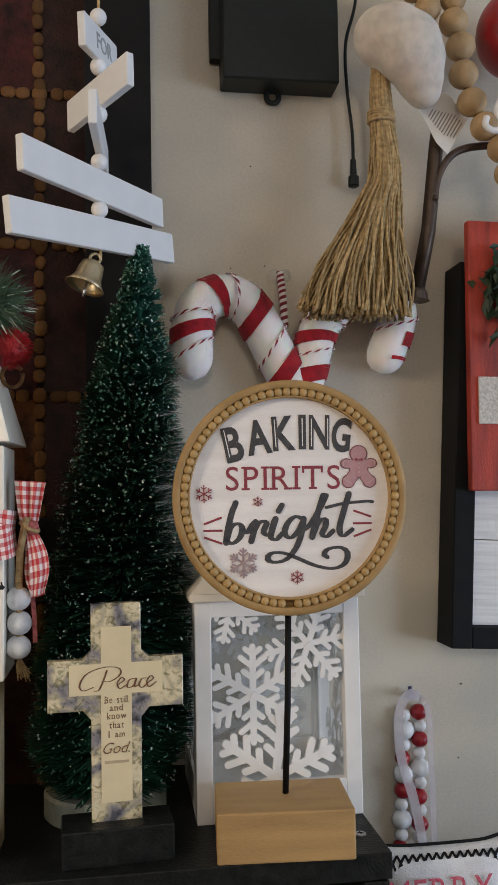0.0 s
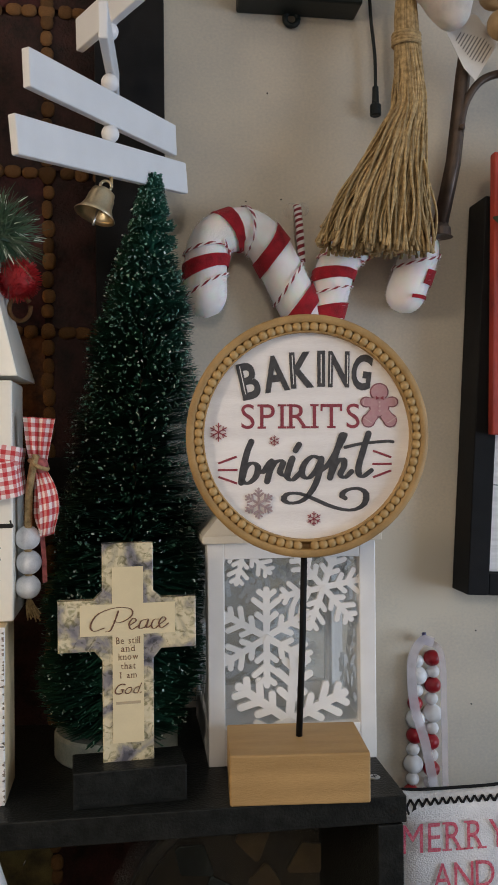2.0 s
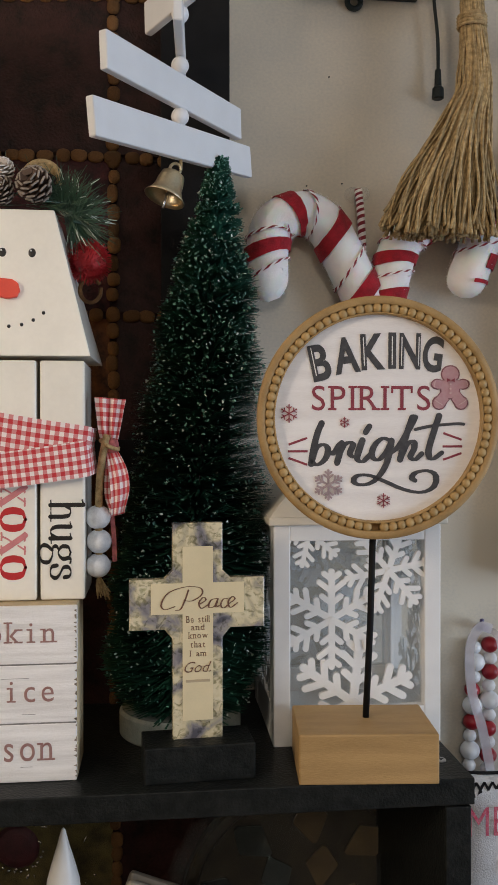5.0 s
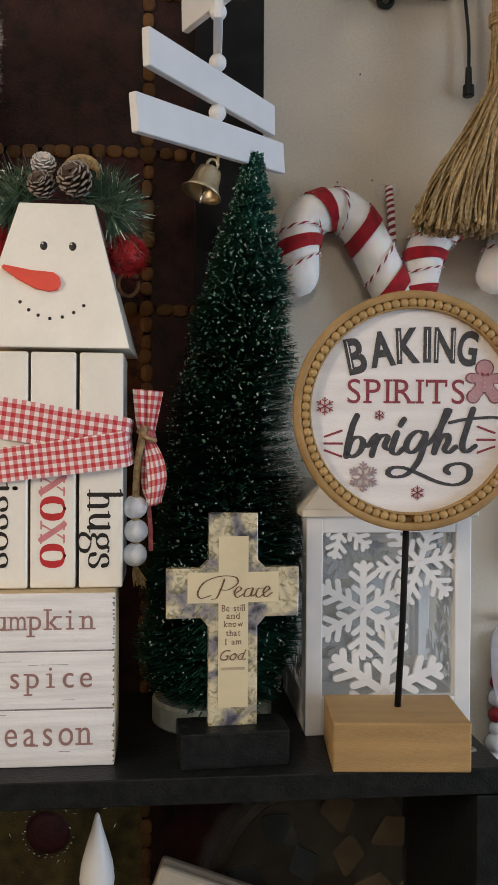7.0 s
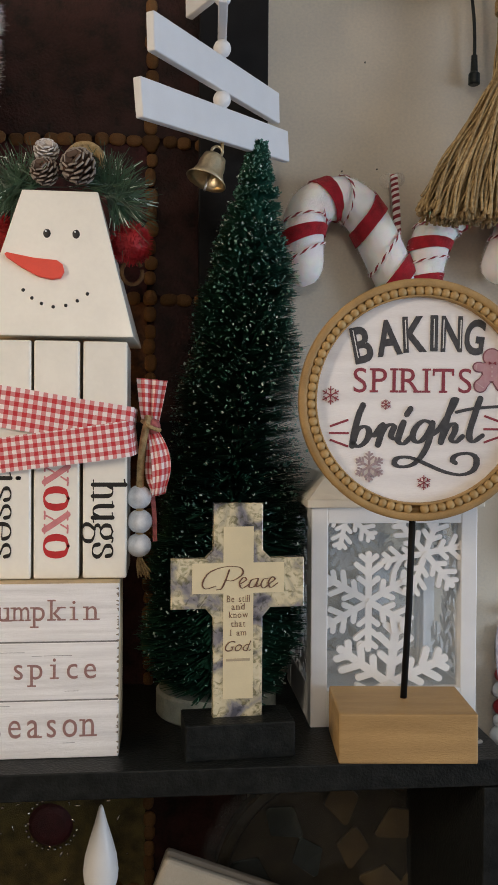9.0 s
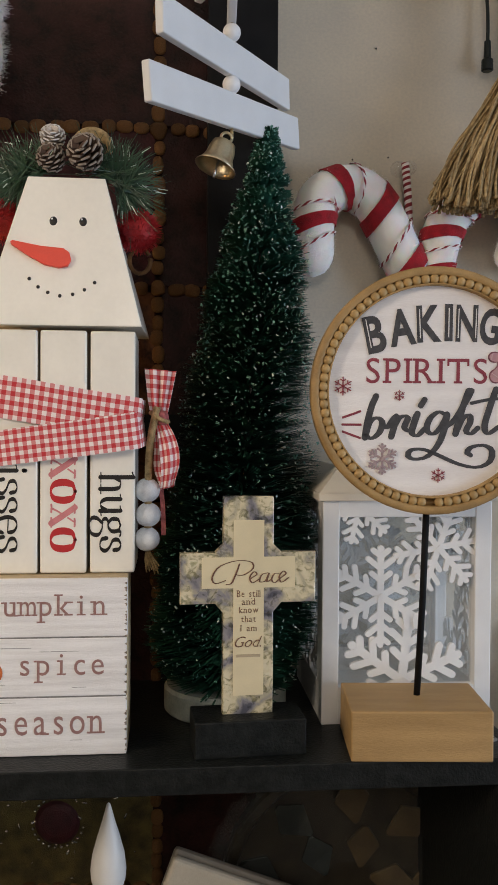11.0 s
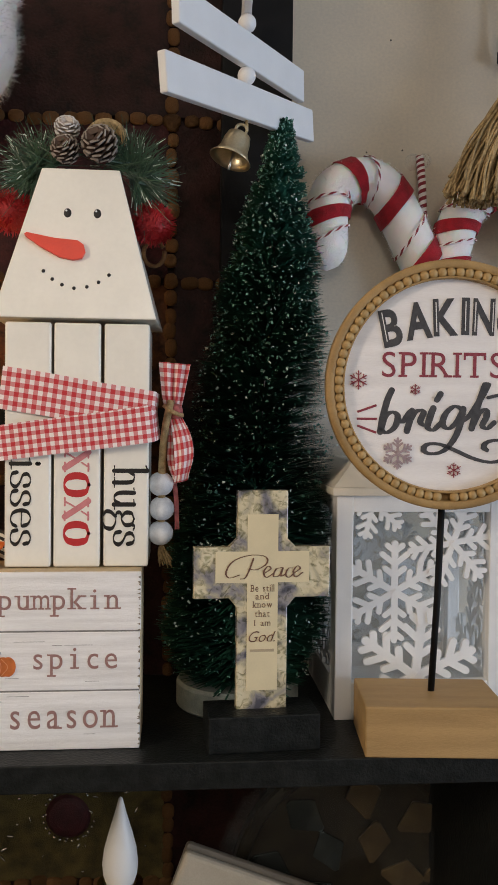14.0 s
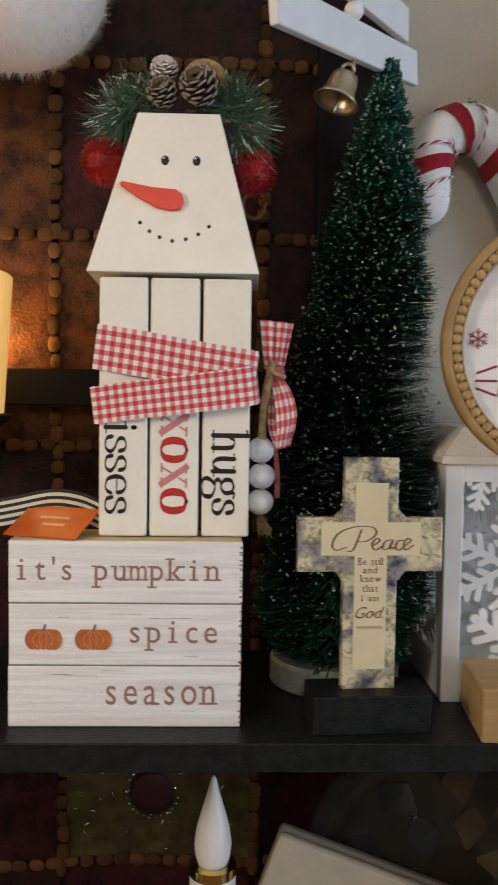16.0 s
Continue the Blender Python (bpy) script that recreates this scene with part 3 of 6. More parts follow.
for k in range(78):
    a = -math.pi / 2 + 2 * math.pi * (k + 0.75) / 79
    o = new("bead", BEADM)
    o.parent = sign
    o.matrix_basis = HEAD @ Matrix.Translation((0.0742 * math.cos(a), -0.0062 + random.uniform(-0.0002, 0.0002), 0.0742 * math.sin(a)))
face = part("face", prism(disc(0.0703, 96), 0.006, at=(0, -0.002, 0)), SIGNW, sign, "whitewashed round panel")
face.matrix_basis = HEAD
K = 0.000403


def on_face(name, ob):
    ob.matrix_basis = HEAD @ ob.matrix_basis
    return ob


for ch, px, py, rot, w, h in (("B", 415, 790, 12, 33, 62), ("A", 459, 778, 8, 43, 61), ("K", 504, 772, 3, 40, 61), ("I", 537, 770, 0, 13, 61), ("N", 567, 771, -1, 36, 61), ("G", 606, 776, -7, 34, 61)):
    on_face("", words(ch, (px - 513) * K, (884 - py) * K, w * K, h * K, -0.0022, INK, face, rot, bold=0.03)).matrix_basis = Matrix.Translation(((px - 513) * K, -0.0022, (884 - py) * K)) @ pose(0, 0, 0, 0, -rot, 0)
for px, py, rot in ((404, 789, 12), (489, 772, 3), (537, 770, 0), (553, 771, -1), (582, 771, -1)):
    o = part("letter_inline", box((0.0006, 0.0004, 0.0195), (0, 0, 0)), SIGNW, face)
    o.matrix_basis = pose((px - 513) * K, -0.0026, (884 - py) * K, 0, -rot, 0)
slab_words("SPIRITS", (502 - 513) * K, (884 - 850) * K, 201 * K, 42 * K, -0.0020, REDINK, face, mono=False, slab=0.06, reach=0.075)
script = bmesh.new()
S = 0.439 * K
LINES = (((262, 522), (246, 560), (230, 625), (222, 678)), ((224, 668), (240, 620), (268, 604), (287, 622), (276, 660), (246, 682), (224, 670)), ((286, 628), (305, 640), (330, 606), (340, 596)),
         ((340, 600), (334, 630), (322, 674)), ((330, 640), (350, 606), (372, 596), (384, 606)), ((384, 606), (372, 640), (396, 650), (414, 600), (420, 588)), ((420, 588), (408, 625), (400, 658), (420, 670), (448, 645)))
LINES_END = (((532, 592), (500, 580), (468, 606), (456, 645), (478, 664), (508, 640), (530, 600)), ((532, 590), (522, 650), (500, 705), (460, 750), (410, 760), (386, 745), (402, 724), (450, 724), (510, 748), (580, 778), (650, 790), (698, 768), (706, 726), (676, 706), (630, 712), (612, 732), (626, 744)),
         ((524, 640), (560, 610), (600, 545), (622, 500), (616, 494)), ((612, 500), (592, 560), (576, 620), (566, 662)), ((570, 650), (592, 604), (618, 592), (620, 620), (606, 650), (624, 662), (650, 640)),
         ((716, 494), (696, 555), (676, 630), (690, 660), (728, 636)), ((624, 546), (690, 532), (783, 524), (812, 526)))
for k, line in enumerate(LINES + LINES_END):
    brush_stroke([((402 - 513) / 0.439 + x - 225, (884 - 850) / 0.439 + 425 - y) for x, y in line], 0.0046, script, -0.0006 - 0.00003 * k, 40 if len(line) > 10 else 22, 0.42, S)
brush_stroke([((402 - 513) / 0.439 + x - 225, (884 - 850) / 0.439 + 425 - y) for x, y in ((432, 556), (446, 534))], 0.0042, script, -0.0012, 6, 0.8, S)
bmesh.ops.recalc_face_normals(script, faces=script.faces)
sc = part("script_lettering", script, INK, face, "word bright in brush script")
sc.location = (0, -0.0016, 0)
# gingerbread print
GINGER = (disc(0.0056, 24, 0.95, (0, 0.0090)), disc(0.0062, 24, 1.1, (0, -0.0005)), disc(0.0036, 16, 0.8, (-0.0088, 0.0022)), disc(0.0036, 16, 0.8, (0.0088, 0.0022)), disc(0.0040, 16, 1.0, (-0.0075, -0.0105)), disc(0.0040, 16, 1.0, (0.0075, -0.0105)),
          [(-0.0090, -0.0008), (0.0090, -0.0008), (0.0090, 0.0048), (-0.0090, 0.0048)], [(-0.0110, -0.0095), (-0.0060, -0.0030), (-0.0010, -0.0080), (-0.0050, -0.0135)], [(0.0110, -0.0095), (0.0060, -0.0030), (0.0010, -0.0080), (0.0050, -0.0135)])


def ginger_print(grow):
    """The gingerbread outline, each of its shapes grown by that many metres about its own middle."""
    b = bmesh.new()
    for k, shape in enumerate(GINGER):
        mx, mz = sum(p[0] for p in shape) / len(shape), sum(p[1] for p in shape) / len(shape)
        out = []
        for px_, pz in shape:
            d = math.hypot(px_ - mx, pz - mz)
            out.append((px_ + (px_ - mx) / d * grow, pz + (pz - mz) / d * grow))
        prism(out, 0.0003, at=(0, -0.00002 * k, 0), bm=b)
    return b


gb = ginger_print(0.0)
g_ = part("gingerbread_print", gb, PINKG, face, "dusty rose gingerbread print")
g_.location = ((636 - 513) * K, -0.0027, (884 - 832) * K)
o = part("outline_print", ginger_print(0.0009), ROSEDARK, g_)
o.location = (0, 0.0003, 0)
ICING = mat("pale_icing_print", (0.62, 0.45, 0.46), 0.7, 0.1, 300, 0)
for zz in (0.0022, -0.0008, -0.0038):
    o = part("button_print", prism(disc(0.0007, 10), 0.0004), ICING, g_)
    o.location = (0, -0.0009, zz)
bw = bmesh.new()
prism([(-0.0026, 0.0062), (0, 0.0049), (-0.0026, 0.0036)], 0.0004, bm=bw)
prism([(0.0026, 0.0062), (0, 0.0049), (0.0026, 0.0036)], 0.0004, bm=bw)
o = part("bow_print", bw, REDINK, g_)
o.location = (0, -0.0015, 0)
for pts in (((-0.0112, 0.0005), (-0.0104, 0.0044)), ((0.0112, 0.0005), (0.0104, 0.0044)), ((-0.0108, -0.0085), (-0.0055, -0.0120)), ((0.0108, -0.0085), (0.0055, -0.0120))):
    ib = bmesh.new()
    brush_stroke([pts[0], ((pts[0][0] + pts[1][0]) / 2 * 1.03, (pts[0][1] + pts[1][1]) / 2), pts[1]], 0.0006, ib, 0, 8, 0.9)
    o = part("icing_print", ib, ICING, g_)
    o.location = (0, -0.0015, 0)
for px, py, r, mt in ((363, 876, 15, REDINK), (457, 891, 9, REDINK), (430, 997, 25, GREYP), (524, 1024, 12, REDINK)):
    f = part("snowflake_print", flake_arms(r * K, r * K * (0.12 if mt is REDINK else 0.15), barbs=((0.55, 0.36),) if mt is REDINK else ((0.45, 0.38), (0.72, 0.26)), depth=0.0006, spin=math.pi / 2), mt, face)
    f.location = ((px - 513) * K, -0.0024, (884 - py) * K)
for side in (-1, 1):
    for k in (-1, 0, 1):
        ln = part("ray_print", box((0.0135, 0.0005, 0.0015), (0, 0, 0), 0.0002), REDINK, face)
        ln.matrix_basis = pose((side * 135 if side < 0 else 128) * K, -0.0022, (884 - 940 - k * 17 + (8 if side > 0 else 0)) * K, 0, side * -k * 20, 0)

# ---- cross plaque ----


def floral(name):
    """A glossy printed sheet of mingled cream, green, violet and brown petals."""
    m = mat(name, (0.6, 0.55, 0.36), 0.25, 0.3, 70, 0.0, coat=0.5)
    n, l = m.node_tree.nodes, m.node_tree.links
    tc = n.new("ShaderNodeTexCoord")
    nz, nf = n.new("ShaderNodeTexNoise"), n.new("ShaderNodeTexNoise")
    nz.inputs["Scale"].default_value, nz.inputs["Detail"].default_value, nz.inputs["Distortion"].default_value = 48, 5, 0.6
    nf.inputs["Scale"].default_value, nf.inputs["Detail"].default_value, nf.inputs["Distortion"].default_value = 190, 3, 1.2
    l.new(tc.outputs["Object"], nz.inputs["Vector"]), l.new(tc.outputs["Object"], nf.inputs["Vector"])
    rp, rf = n.new("ShaderNodeValToRGB"), n.new("ShaderNodeValToRGB")
    stops = ((0.34, (0.10, 0.10, 0.125)), (0.43, (0.27, 0.255, 0.265)), (0.49, (0.42, 0.38, 0.28)), (0.55, (0.66, 0.58, 0.38)), (0.62, (0.72, 0.65, 0.46)), (0.70, (0.36, 0.35, 0.17)))
    el = rp.color_ramp.elements
    for k, (at, c) in enumerate(stops):
        e = el[k] if k < 2 else el.new(at)
        e.position, e.color = at, (*c, 1)
    rf.color_ramp.elements[0].position, rf.color_ramp.elements[0].color = 0.34, (0.42, 0.43, 0.36, 1)
    rf.color_ramp.elements[1].position, rf.color_ramp.elements[1].color = 0.52, (1, 1, 1, 1)
    mx = n.new("ShaderNodeMix")
    mx.data_type, mx.blend_type = "RGBA", "MULTIPLY"
    mx.inputs[0].default_value = 1.0
    l.new(nz.outputs["Fac"], rp.inputs[0]), l.new(nf.outputs["Fac"], rf.inputs[0])
    l.new(rp.outputs[0], mx.inputs[6]), l.new(rf.outputs[0], mx.inputs[7])
    l.new(mx.outputs[2], n["Principled BSDF"].inputs["Base Color"])
    return m


cross = thing("cross_plaque", pose(-0.006, 0.601, SHELF, 0, 0, 4), "cream and floral printed cross plaque on a black base", "plaque")
part("base", box((0.075, 0.036, 0.0245), (0, 0, 0.01225), 0.001), BLACK, cross, "black wooden base")
CROSSM = floral("floral_print")
PANEL = mat("pale_yellow_print", (0.76, 0.66, 0.43), 0.25, 0.06, 50, 0.0, coat=0.5)
s, t_, aw = 0.0172, 0.0465, 0.0055
c0, c1, z0, z1 = 0.0985, 0.1340, 0.0225, 0.172
outl = [(-s, z0), (s, z0), (s, c0 - aw), (s + aw, c0 + 0.001), (t_, c0 + 0.001), (t_, c1), (s + aw, c1), (s, c1 + aw), (s, z1), (-s, z1), (-s, c1 + aw), (-s - aw, c1), (-t_, c1), (-t_, c0 + 0.001), (-s - aw, c0 + 0.001), (-s, c0 - aw)]
cb = part("cross", prism(outl, 0.008, 0.0007, at=(0, -0.003, 0)), CROSSM, cross, "floral printed cross")
p = 0.0105
pan = [(-p, 0.037), (p, 0.037), (p, 0.1100), (0.032, 0.1100), (0.032, 0.1310), (p, 0.1310), (p, 0.156), (-p, 0.156), (-p, 0.1310), (-0.032, 0.1310), (-0.032, 0.1100), (-p, 0.1100)]
part("text_panel", prism(pan, 0.0006, at=(0, -0.0034, 0)), PANEL, cb, "plain pale yellow panel")
peace = bmesh.new()
for k, line in enumerate((((304, 284), (292, 318), (276, 350), (258, 354)), ((256, 340), (220, 350), (208, 330), (232, 292), (290, 272), (345, 276), (352, 300), (318, 322), (288, 320)), ((346, 334), (366, 320), (356, 311), (341, 330), (350, 350), (376, 336)),
                          ((406, 316), (384, 322), (376, 346), (396, 344), (409, 318)), ((409, 318), (402, 346), (420, 338)), ((444, 318), (428, 320), (419, 340), (430, 351), (452, 334)), ((452, 334), (470, 320), (460, 311), (446, 330), (454, 350), (480, 334)))):
    brush_stroke([(x - 340, 316 - y) for x, y in line], 0.0012, peace, -0.00003 * k, 24, 0.36, 0.000193)
bmesh.ops.recalc_face_normals(peace, faces=peace.faces)
o = part("script_lettering", peace, GOLDINK, cb, "word Peace in thin script")
o.location = (0.0005, -0.0037, 0.1200)
for tx, z, w, h in (("Be still", 0.1062, 0.0165, 0.0047), ("and", 0.1008, 0.0095, 0.0044), ("know", 0.0952, 0.0135, 0.0044), ("that", 0.0890, 0.0100, 0.0044), ("I am", 0.0828, 0.0115, 0.0042)):
    slab_words(tx, 0, z, w, h, -0.0035, GOLDINK, cb, mono=False, depth=0.0001, slab=0.045, reach=0.06)
words("God.", 0, 0.0735, 0.0185, 0.0072, -0.0037, GOLDINK, cb, shear=0.45, depth=0.0002, bold=-0.014)
part("printed_bar", box((0.0165, 0.0004, 0.0018), (0, -0.0036, 0.0640)), mat("faint_brown_ink", (0.46, 0.37, 0.24), 0.6), cb)

# ---- snowflake lantern ----
lan = thing("snowflake_lantern", pose(0.1162, 0.0, SHELF) @ Matrix.Diagonal((1.014, 1, 1, 1)), "white wooden lantern with cut-out snowflakes over glass", "lantern")
Y0, DEP, WD = 0.640, 0.122, 0.126


def lantern_side(m):
    b = bmesh.new()
    box((0.0125, 0.010, 0.165), (-0.0568, 0.005, 0.0825), 0.0008, bm=b)
    box((0.0125, 0.010, 0.165), (0.0568, 0.005, 0.0825), 0.0008, bm=b)
    box((0.1015, 0.0095, 0.0275), (0, 0.005, 0.01375), 0.0006, bm=b)
    box((0.1015, 0.0095, 0.012), (0, 0.005, 0.159), 0.0006, bm=b)
    fr = part("side_frame", b, WHITE, lan)
    fr.matrix_basis = m
    clip = [((0.051, 0, 0), (1, 0, 0)), ((-0.051, 0, 0), (-1, 0, 0)), ((0, 0, 0.027), (0, 0, -1)), ((0, 0, 0.154), (0, 0, 1))]
    for cx, cz, r, sp in ((-0.0195, 0.094, 0.0355, 0.52), (0.0235, 0.130, 0.0320, 0.18), (-0.003, 0.031, 0.046, 0.42), (-0.036, 0.160, 0.026, 0.3)):
        c = [((co[0] - cx, 0, co[2] - cz), no) for co, no in clip]
        f = part("snowflake", flake_arms(r, 0.0052 * r / 0.0375, barbs=((0.33, 0.25), (0.58, 0.33), (0.84, 0.20)), depth=0.003, spin=sp, cut=c), WHITE, fr)
        f.location = (cx, 0.002, cz)
    g = part("pane", box((0.1015, 0.0015, 0.126), (0, 0.0075, 0.0905)), GLASS, fr, "clear glass pane")
    g.visible_shadow = False


lantern_side(Matrix.Translation((0, Y0, 0)))
lantern_side(Matrix.Translation((0, Y0 + DEP, 0)) @ pose(0, 0, 0, 0, 0, 180))
lantern_side(Matrix.Translation((0.063, Y0 + DEP / 2, 0)) @ pose(0, 0, 0, 0, 0, 90) @ Matrix.Diagonal((0.82, 1, 1, 1)))
lantern_side(Matrix.Translation((-0.063, Y0 + DEP / 2, 0)) @ pose(0, 0, 0, 0, 0, -90) @ Matrix.Diagonal((0.82, 1, 1, 1)))
part("floor_plate", box((0.120, DEP - 0.004, 0.006), (0, Y0 + DEP / 2, 0.004), 0.0005), WHITE, lan)
b = box((0.134, DEP + 0.01, 0.006), (0, Y0 + DEP / 2, 0.1682), 0.001)
tp = bmesh.new()
lo4 = [tp.verts.new((sx * 0.066, Y0 + DEP / 2 + sy * 0.065, 0.1713)) for sx, sy in ((-1, -1), (1, -1), (1, 1), (-1, 1))]
hi4 = [tp.verts.new((sx * 0.048, Y0 + DEP / 2 + sy * 0.047, 0.190)) for sx, sy in ((-1, -1), (1, -1), (1, 1), (-1, 1))]
for q in range(4):
    tp.faces.new((lo4[q], lo4[(q + 1) % 4], hi4[(q + 1) % 4], hi4[q]))
tp.faces.new(hi4)
join(b, tp)
part("top", b, LIDW, lan, "moulded lid coloured cream as lit by the warm lamp")

# ---- bottle-brush tree ----
tree = thing("bottle_brush_tree", pose(-0.0155, 0.687, SHELF), "frosted green bottle-brush tree on a pale round base", "artificial tree")
BASEM = mat("frosted_base", (0.34, 0.38, 0.36), 0.6, 0.25, 60, 0.3, second=(0.20, 0.25, 0.23))
part("base", lathe([(0, 0), (0.046, 0), (0.0475, 0.0015), (0.0475, 0.0175), (0.0455, 0.020), (0.012, 0.0205), (0, 0.0205)], 48), BASEM, tree, "pale frosted round base", smooth=False)
top = Vector((0.0320, 0.0, 0.4505))
bot = Vector((0.002, 0.0, 0.0195))
part("trunk", tube([bot, (bot + top) / 2, top - Vector((0, 0, 0.004))], 0.0016, 8), BRONZE, tree, "twisted wire stem")


def tree_radius(u):
    """How far the bristles reach at height u (0 foot, 1 tip)."""
    table = ((0, 0.050), (0.07, 0.062), (0.2, 0.0635), (0.38, 0.0565), (0.54, 0.0500), (0.75, 0.036), (0.9, 0.0180), (1.0, 0.0065))
    for (a, ra), (c, rc) in zip(table, table[1:]):
        if u <= c:
            return ra + (rc - ra) * (u - a) / (c - a)
    return 0.004


def brush(n):
    rnd = np.random.RandomState(3)
    vs, fs, fl, fl2 = [], [], [], []
    for k in range(n):
        u = 1 - rnd.rand() ** 0.62 if rnd.rand() < 0.25 else rnd.rand()
        u = 0.012 + 0.985 * u
        tier = math.floor(u * 34 + 0.35 * math.sin(k)) / 34
        u2 = u * 0.14 + (tier + 0.012) * 0.86
        if u > 0.92:
            u2 = u
        ring = round(tier * 34)
        count = 30 if u < 0.5 else 22
        tuft = math.floor(rnd.rand() * count)
        a = 2 * math.pi * (tuft + 0.5 + 0.20 * rnd.normal() + 0.37 * ring) / count
        r = tree_radius(u2) * (1.0 + 0.06 * math.sin(tuft * 12.9 + ring * 7.7)) * (rnd.uniform(0.94, 1.02) if rnd.rand() < 0.7 else rnd.uniform(0.78, 1.0))
        base = bot + (top - bot) * u2
        rise = rnd.uniform(-0.05, 0.22) + (0.25 if u > 0.85 else 0)
        d = Vector((math.cos(a), math.sin(a), rise)).normalized()
        bend = Vector((rnd.normal() * 0.04, rnd.normal() * 0.04, rnd.normal() * 0.05))
        tip = base + d * r + bend * r
        side = d.cross(Vector((0, 0, 1))).normalized()
        upv = side.cross(d)
        w = 0.00074
        i = len(vs)
        vs += [base + side * w, base - side * w, base + upv * w, tip + side * w, tip - side * w]
        fs += [(i, i + 1, i + 4, i + 3), (i + 2, i + 3, i + 4)]
        q = rnd.rand()
        if q < 0.055 and u < 0.96:
            fl.append((tip, q))
        elif q < (0.24 if u < 0.55 else 0.50):
            fl2.append((base + (tip - base) * rnd.uniform(0.72, 1.0), q))
    me = bpy.data.meshes.new("bristles")
    me.from_pydata([tuple(v) for v in vs], [], fs)
    ob = link("bristles", me, NEEDLE, tree, "dark green bristles")
    tagged(ob, kind="stuff")
    for name, spots, material, size in (("frost", fl, FROST, 0.00105), ("green_frost", fl2, FROSTG, 0.0012)):
        vs, fs = [], []
        for p, q in spots:
            i = len(vs)
            r = size * rnd.uniform(0.5, 1.35)
            ax = [Vector(rnd.normal(size=3)).normalized() for _ in range(3)]
            vs += [p + ax[0] * r, p - ax[0] * r, p + ax[1] * r, p - ax[1] * r, p + ax[2] * r * 0.7]
            fs += [(i, i + 2, i + 4), (i + 2, i + 1, i + 4), (i + 1, i + 3, i + 4), (i + 3, i, i + 4), (i, i + 3, i + 1, i + 2)]
        me = bpy.data.meshes.new(name)
        me.from_pydata([tuple(v) for v in vs], [], fs)
        tagged(link(name, me, material, tree, "white frost flecks on the bristle tips"), kind="stuff")


brush(27000)

# ---- plank block with autumn words ----
blk = thing("word_block", pose(-0.16, 0.597, SHELF), "whitewashed plank block with brown typed words and pumpkins", "wooden block")
part("core", box((0.146, 0.045, 0.118), (0, 0.0245, 0.059), 0.001), BARE, blk, "bare wooden core with greyish edges")
GREYEDGE = mat("grey_joint", (0.22, 0.21, 0.2), 0.8, 0.3, 100, 0.3)
for k, z in enumerate((0.0195, 0.059, 0.0985)):
    part("plank", box((0.1455 - 0.0008 * (k % 2), 0.004, 0.0386), (0.0002 * k, 0.0004, z), 0.0007), WASHED, blk)
for z in (0.0392, 0.0788):
    part("joint", box((0.1445, 0.0025, 0.0012), (0, 0.0002, z)), GREYEDGE, blk)
random.seed(21)
WORN = mat("worn_edge", (0.26, 0.21, 0.16), 0.8, 0.4, 200, 0.3)
for k in range(46):
    z = random.uniform(0.003, 0.115)
    o = part("worn_nick", prism([(-0.0014 * random.random() - 0.0004, 0), (0.0003, 0.0007), (0.0003, -0.0008)], 0.0006), WORN, blk)
    o.location = (0.0725, -0.0019, z)
for k in range(10):
    o = part("scratch", box((random.uniform(0.004, 0.022), 0.0003, 0.00022), (0, 0, 0)), GREYEDGE, blk)
    o.location = (random.uniform(-0.055, 0.058), -0.0017, random.choice((0.1135, 0.009, 0.0475, 0.0715, 0.0345)) + random.uniform(-0.002, 0.002))
slab_words("it's pumpkin", -0.0035, 0.0985, 0.127, 0.0195, -0.0016, BROWNINK, blk)
slab_words("spice", 0.0305, 0.0585, 0.0545, 0.0190, -0.0016, BROWNINK, blk)
slab_words("season", 0.0235, 0.0205, 0.070, 0.0122, -0.0016, BROWNINK, blk)


PALEOR = mat("pale_orange_print", (0.72, 0.33, 0.16), 0.6, 0.2, 150, 0)


def pumpkin_print(x, z):
    b = bmesh.new()
    for dx, w in ((-0.0065, 0.0050), (0.0065, 0.0050), (-0.0033, 0.0052), (0.0033, 0.0052), (0, 0.0046)):
        prism(disc(w, 20, 0.0065 / w, (dx, 0)), 0.0004, at=(0, -0.00008 * (1 + 5 * w * 1000 - 20 + dx * 300), 0), bm=b)
    p = part("pumpkin_print", b, ORANGE, blk, "orange printed pumpkin")
    part("stem_print", prism([(-0.0009, 0.0055), (0.0009, 0.0055), (0.0018, 0.0095), (0.0004, 0.0095)], 0.0004, at=(0, -0.0004, 0)), GREYEDGE, p)
    pale = bmesh.new()
    for dx in (-0.0052, -0.0018, 0.0018, 0.0052):
        brush_stroke([(dx * 0.5, 0.0052), (dx * 1.25, 0.0), (dx * 0.5, -0.0054)], 0.00045, pale, 0, 10, 0.9)
    o2 = part("rib_print", pale, PALEOR, p)
    o2.location = (0, -0.0012, 0)
    p.location = (x, -0.0018, z)


pumpkin_print(-0.0505, 0.0560)
pumpkin_print(-0.0195, 0.0560)

